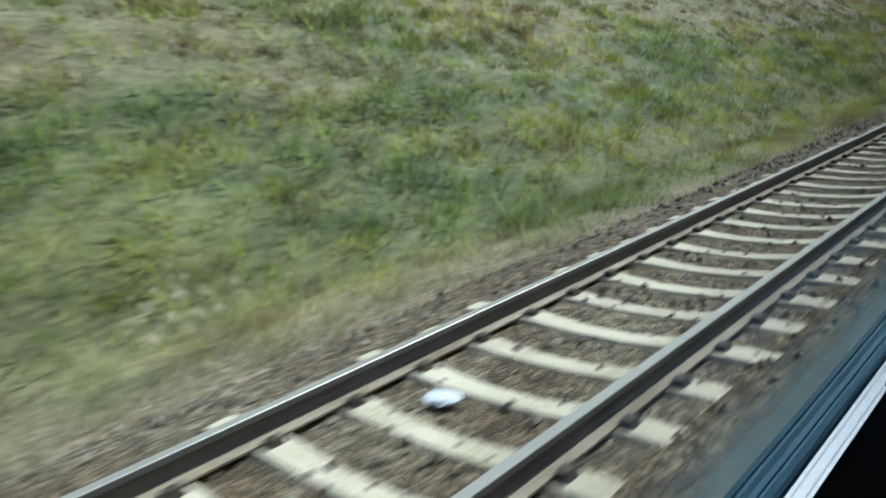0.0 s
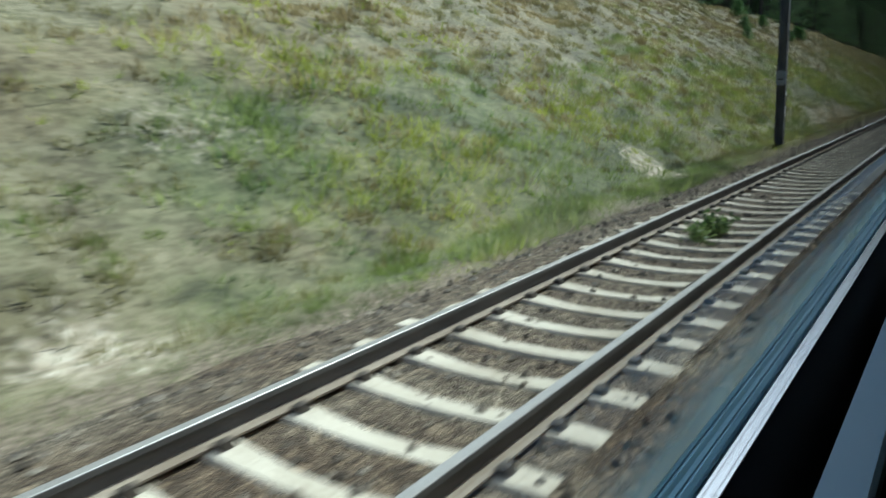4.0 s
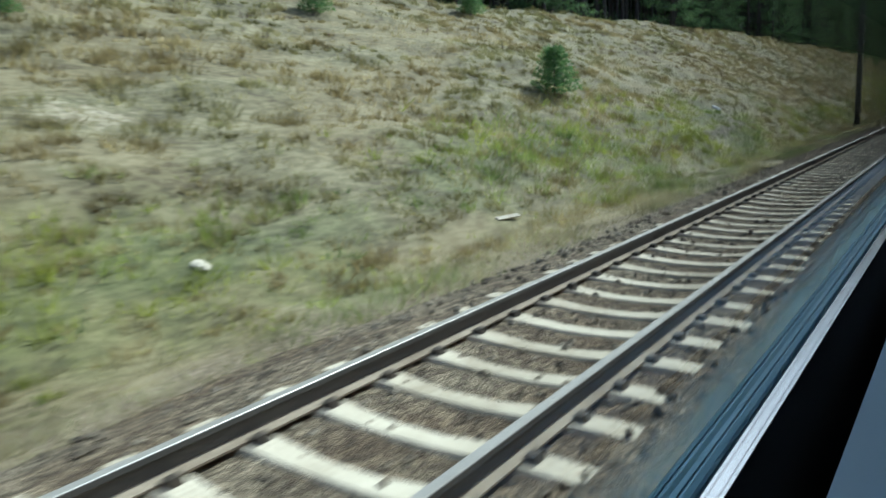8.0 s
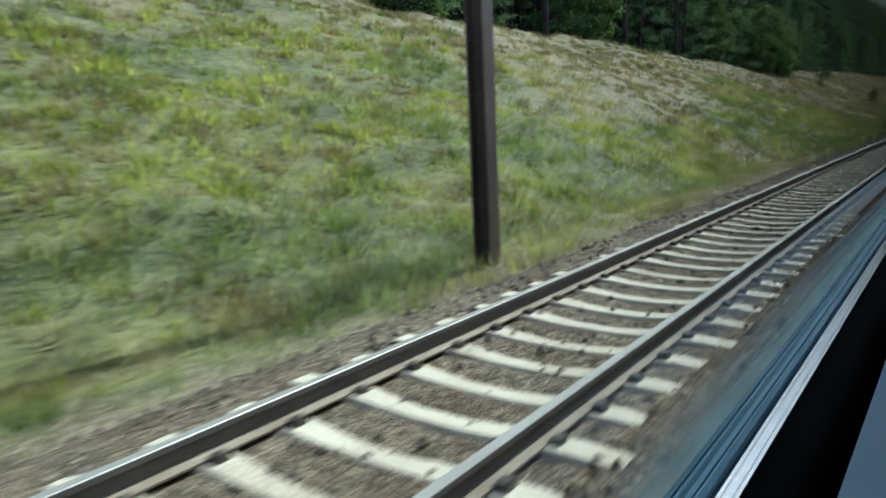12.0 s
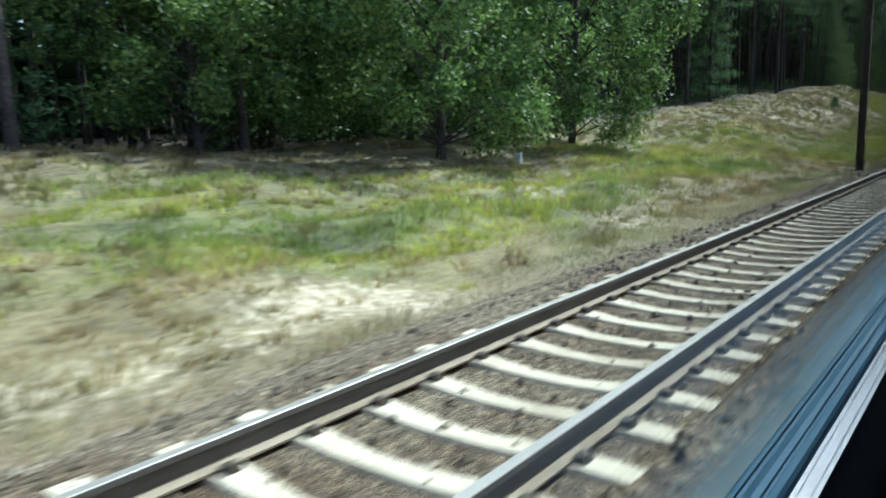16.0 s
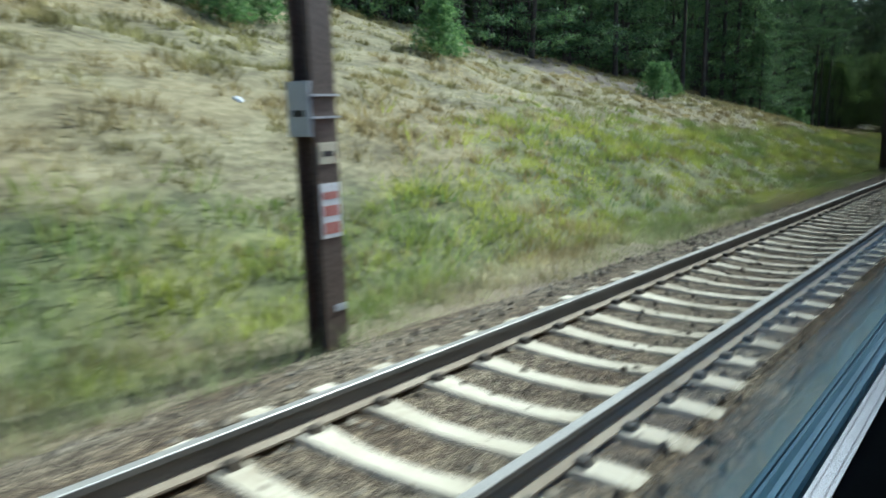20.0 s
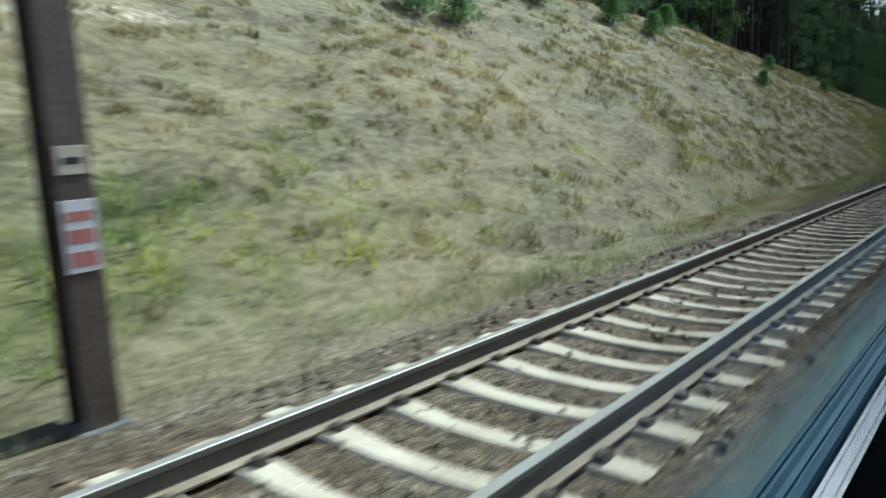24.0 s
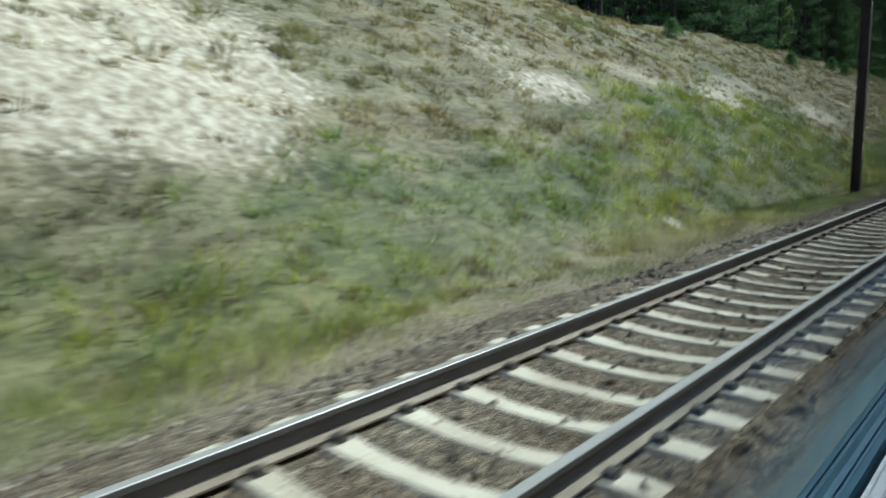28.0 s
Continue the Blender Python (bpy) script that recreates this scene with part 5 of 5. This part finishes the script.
def build_forest():
    """The wood behind its edge: trunks, high crowns and undergrowth, joined."""
    xs, ys = np.meshgrid(np.arange(-24.5, -52, -3.0), np.arange(-740, 400, 3.3))
    x = (xs + rng.uniform(-1.2, 1.2, xs.shape)).ravel()
    y = (ys + rng.uniform(-1.3, 1.3, ys.shape)).ravel()
    n = len(x)
    z = land(x, y, False)
    h = rng.uniform(17, 22, n)
    r = rng.uniform(0.09, 0.16, n)
    ang = np.arange(6) * math.pi / 3
    lx, ly = rng.normal(0, 0.25, n), rng.normal(0, 0.25, n)
    lo = np.stack([x[:, None] + r[:, None] * np.cos(ang), y[:, None] + r[:, None] * np.sin(ang), np.repeat(z[:, None] - 0.2, 6, 1)], -1)
    hi = np.stack([(x + lx)[:, None] + 0.5 * r[:, None] * np.cos(ang), (y + ly)[:, None] + 0.5 * r[:, None] * np.sin(ang), np.repeat((z + h)[:, None], 6, 1)], -1)
    v = np.concatenate([lo, hi], 1)
    q = np.array([(k, (k + 1) % 6, 6 + (k + 1) % 6, 6 + k) for k in range(6)])
    tagged(link_mesh("forest_trunks", v.reshape(-1, 3), (np.arange(n)[:, None, None] * 12 + q[None]).reshape(-1, 4), BARK_SHADED, smooth=True), "bare pine trunks standing in the dark wood", "trunks", kind="stuff")
    m = 90
    ci = np.repeat(np.arange(n), m)
    p = np.stack([x[ci], y[ci], z[ci] + h[ci] - 4.0], -1) + np.clip(rng.normal(0, 1, (n * m, 3)), -1.7, 1.7) * [1.3, 1.3, 2.7]
    v = p.repeat(3, 0).reshape(-1, 3, 3) + rng.normal(0, 0.42, (n * m, 3, 3))
    tagged(link_mesh("forest_canopy", v.reshape(-1, 3), tri_faces(v.reshape(-1, 3)), NEEDLE_SHADED), "dark green needle canopy of the pine wood", "canopy", kind="stuff")
    k = 4600
    ux, uy = rng.uniform(-36, -22.0, k), rng.uniform(-720, 320, k)
    hh = rng.uniform(0.3, 1.7, k) * (0.4 + value_noise(ux, uy, 7.0, 41))
    thick = value_noise(ux, uy, 9.0, 43) > 0.30
    ux, uy, hh = ux[thick], uy[thick], hh[thick]
    m = 60
    ci = np.repeat(np.arange(len(ux)), m)
    p = np.stack([ux[ci], uy[ci], land(ux[ci], uy[ci], False) + hh[ci] * rng.random(len(ci))], -1) + rng.normal(0, 1, (len(ci), 3)) * [0.55, 0.55, 0.12]
    v = p.repeat(3, 0).reshape(-1, 3, 3) + rng.normal(0, 0.08, (len(ci), 3, 3))
    tagged(link_mesh("undergrowth", v.reshape(-1, 3), tri_faces(v.reshape(-1, 3)), LEAF_SHADED), "dark leafy undergrowth beneath the pines", "undergrowth", kind="stuff")
    k = 150000
    fx, fy = rng.uniform(-66, -48, k), rng.uniform(-760, 420, k)
    p = np.stack([fx, fy, land(fx, fy, False) + 21 * rng.random(k) ** 1.25], -1)
    v = p.repeat(3, 0).reshape(-1, 3, 3) + rng.normal(0, 1.05, (k, 3, 3))
    k2 = 26000
    fx, fy = rng.uniform(-60, 40, k2), rng.uniform(400, 450, k2)
    p = np.stack([fx, fy, land(fx, fy, False) + rng.uniform(0, 32, k2)], -1)
    v2 = p.repeat(3, 0).reshape(-1, 3, 3) + rng.normal(0, 1.1, (k2, 3, 3))
    v = np.concatenate([v, v2])
    tagged(link_mesh("far_wood", v.reshape(-1, 3), tri_faces(v.reshape(-1, 3)), NEEDLE_SHADED), "dense dark wood in the distance", "woods", kind="stuff")


build_forest()


# ---- litter and small things ----
def crumpled(name, at, size, mat, label, category, seed, turn=0):
    bm = bmesh.new()
    bmesh.ops.create_icosphere(bm, subdivisions=3, radius=1)
    noise.seed_set(seed)
    for v in bm.verts:
        k = 1 + 0.35 * noise.noise(v.co * 2.1) + 0.15 * noise.noise(v.co * 5)
        v.co = Vector((v.co.x * size[0] * k, v.co.y * size[1] * k, v.co.z * size[2] * k))
    ob = part(name, bm, mat)
    ob.matrix_world = pose(at[0], at[1], float(land(at[0], at[1])) + size[2] * 0.5 if len(at) < 3 else at[2], 0, 0 if len(at) == 3 else math.degrees(math.atan(float(land(at[0] - 0.5, at[1]) - land(at[0] + 0.5, at[1])))), turn)
    return tagged(ob, label, category)


crumpled("plastic_bag", (-9.36, -153.8), (0.19, 0.15, 0.08), SHEET, "pale blue-white plastic bag lying in the grass", "litter", 3)
crumpled("plastic_bag", (-6.74, -248), (0.08, 0.09, 0.07), SHEET, "small crumpled white bag beside the ballast", "litter", 4)
crumpled("plastic_sheet", (-3.03, 3.0, -0.185), (0.12, 0.09, 0.025), SHEET, "flat white plastic sheet between the rails", "litter", 5)
crumpled("plastic_bag", (-6.84, -19.2), (0.17, 0.11, 0.022), GREY_PLATE, "dull pale plastic bag lying flat in the grass", "litter", 6)
crumpled("paper_scrap", (-5.35, -307), (0.12, 0.08, 0.05), SHEET, "white paper scrap on the ballast edge", "litter", 7)
crumpled("paper_scrap", (-11.05, -462.5), (0.1, 0.07, 0.04), SHEET, "white paper scrap on the sandy slope", "litter", 8)
crumpled("paper_scrap", (-5.6, -339.9), (0.1, 0.07, 0.05), SHEET, "white scrap at the foot of a mast", "litter", 9)
crumpled("stone", (-7.62, -490.1), (0.1, 0.08, 0.035), CONCRETE, "pale stone showing through the grass", "stone", 13)
crumpled("stone", (-7.65, -181.8), (0.12, 0.1, 0.05), CONCRETE, "pale stone on the dry slope", "stone", 14)
crumpled("paper_scrap", (-6.27, -395.4), (0.065, 0.05, 0.03), SHEET, "white paper scrap at the foot of the slope", "litter", 15)
crumpled("plastic_bottle", (-2.5, -441.0, -0.15), (0.08, 0.05, 0.04), SHEET, "crushed pale blue bottle on a sleeper", "litter", 12)

tuft = thing("weed_clump", (-2.85, -84.7, -0.22), "dark green weed growing between the rails", "weed")
tv = leaves(420, [(0.16 * math.cos(k) * (k % 3), 0.3 * math.sin(k) * (k % 3), 0.07 + 0.03 * (k % 4)) for k in range(12)], 0.06, 0.09, 0.5, 0.4)
link_mesh("leaves", tv, tri_faces(tv), WEED, tuft)
part("stem", tube([(0, 0, 0), (0.01, 0, 0.15)], [0.01, 0.006], 5), BARK, tuft)


def lying(name, ends, radii, mat, label, category):
    """A branch that follows the ground from end to end."""
    (xa, ya), (xb, yb) = ends
    pts = []
    for k in range(6):
        u = k / 5
        x, y = xa + (xb - xa) * u + 0.05 * math.sin(5 * u), ya + (yb - ya) * u + 0.06 * math.sin(7 * u)
        pts.append((x, y, float(land(x, y)) + radii[0] * 0.8))
    rr = [radii[0] + (radii[1] - radii[0]) * k / 5 for k in range(6)]
    return tagged(part(name, tube(pts, rr, 8), mat), label, category)


def flat_plank(x, y, w, half, turn, label):
    """A plank lying along the slope."""
    ob = part("plank", box((-w, -half, 0), (w, half, 0.03), 0.006), WOOD)
    tilt = math.degrees(math.atan(float(land(x - 0.4, y) - land(x + 0.4, y)) / 0.8))
    ob.matrix_world = pose(x, y, float(land(x, y)) + 0.03, 0, tilt, turn)
    tagged(ob, label, "plank")


lying("fallen_branch", ((-8.15, -526.8), (-8.32, -524.8)), (0.045, 0.025), WOOD, "bleached fallen branch lying on the slope", "branch")
lying("fallen_branch", ((-15.5, -188.5), (-14.9, -187.6)), (0.035, 0.02), WOOD, "pale broken branch on the upper slope", "branch")
flat_plank(-7.2, -588.6, 0.08, 0.45, -40, "bleached plank in the grass")
flat_plank(-7.0, -175.6, 0.05, 0.3, -12, "short bleached plank lying on the dry grass")


def pot(x, y, label, turn):
    """A squashed plastic tub on its side, with a pale rim and pale stripes."""
    e = thing("plastic_tub", (x, y, float(land(x, y)) + 0.0), label, "tub", turn=turn)
    squash = Matrix.Diagonal((0.8, 0.8, 0.5, 1))
    for name, pts, rad, mat in (("body", [(-0.22, 0, 0.12), (-0.12, 0, 0.14), (0.1, 0, 0.17), (0.2, 0, 0.19)], [0.09, 0.13, 0.16, 0.175], MAROON), ("rim", [(0.2, 0, 0.19), (0.235, 0, 0.195)], [0.19, 0.185], CREAM),
                                ("stripe", [(-0.07, 0, 0.146), (-0.03, 0, 0.152)], [0.142, 0.149], CREAM), ("stripe", [(0.06, 0, 0.164), (0.09, 0, 0.168)], [0.160, 0.166], CREAM)):
        bm = tube(pts, rad, 16)
        bm.transform(squash)
        part(name, bm, mat, e)


pot(-6.3, -582.9, "tipped maroon plastic tub with pale ribs in the grass", 40)
pot(-6.7, -500.2, "tipped maroon and white plastic tub beside the anchor block", 20)

post = thing("marker_post", (-14.7, -351.8, float(land(-14.7, -351.8)) - 0.05), "short white marker post at the wood's edge", "post")
part("shaft", box((-0.08, -0.08, 0), (0.08, 0.08, 0.42), 0.015), WHITE, post)
part("cap", box((-0.09, -0.09, 0.42), (0.09, 0.09, 0.47), 0.012), POLE_CONCRETE, post)

build_sleepers()
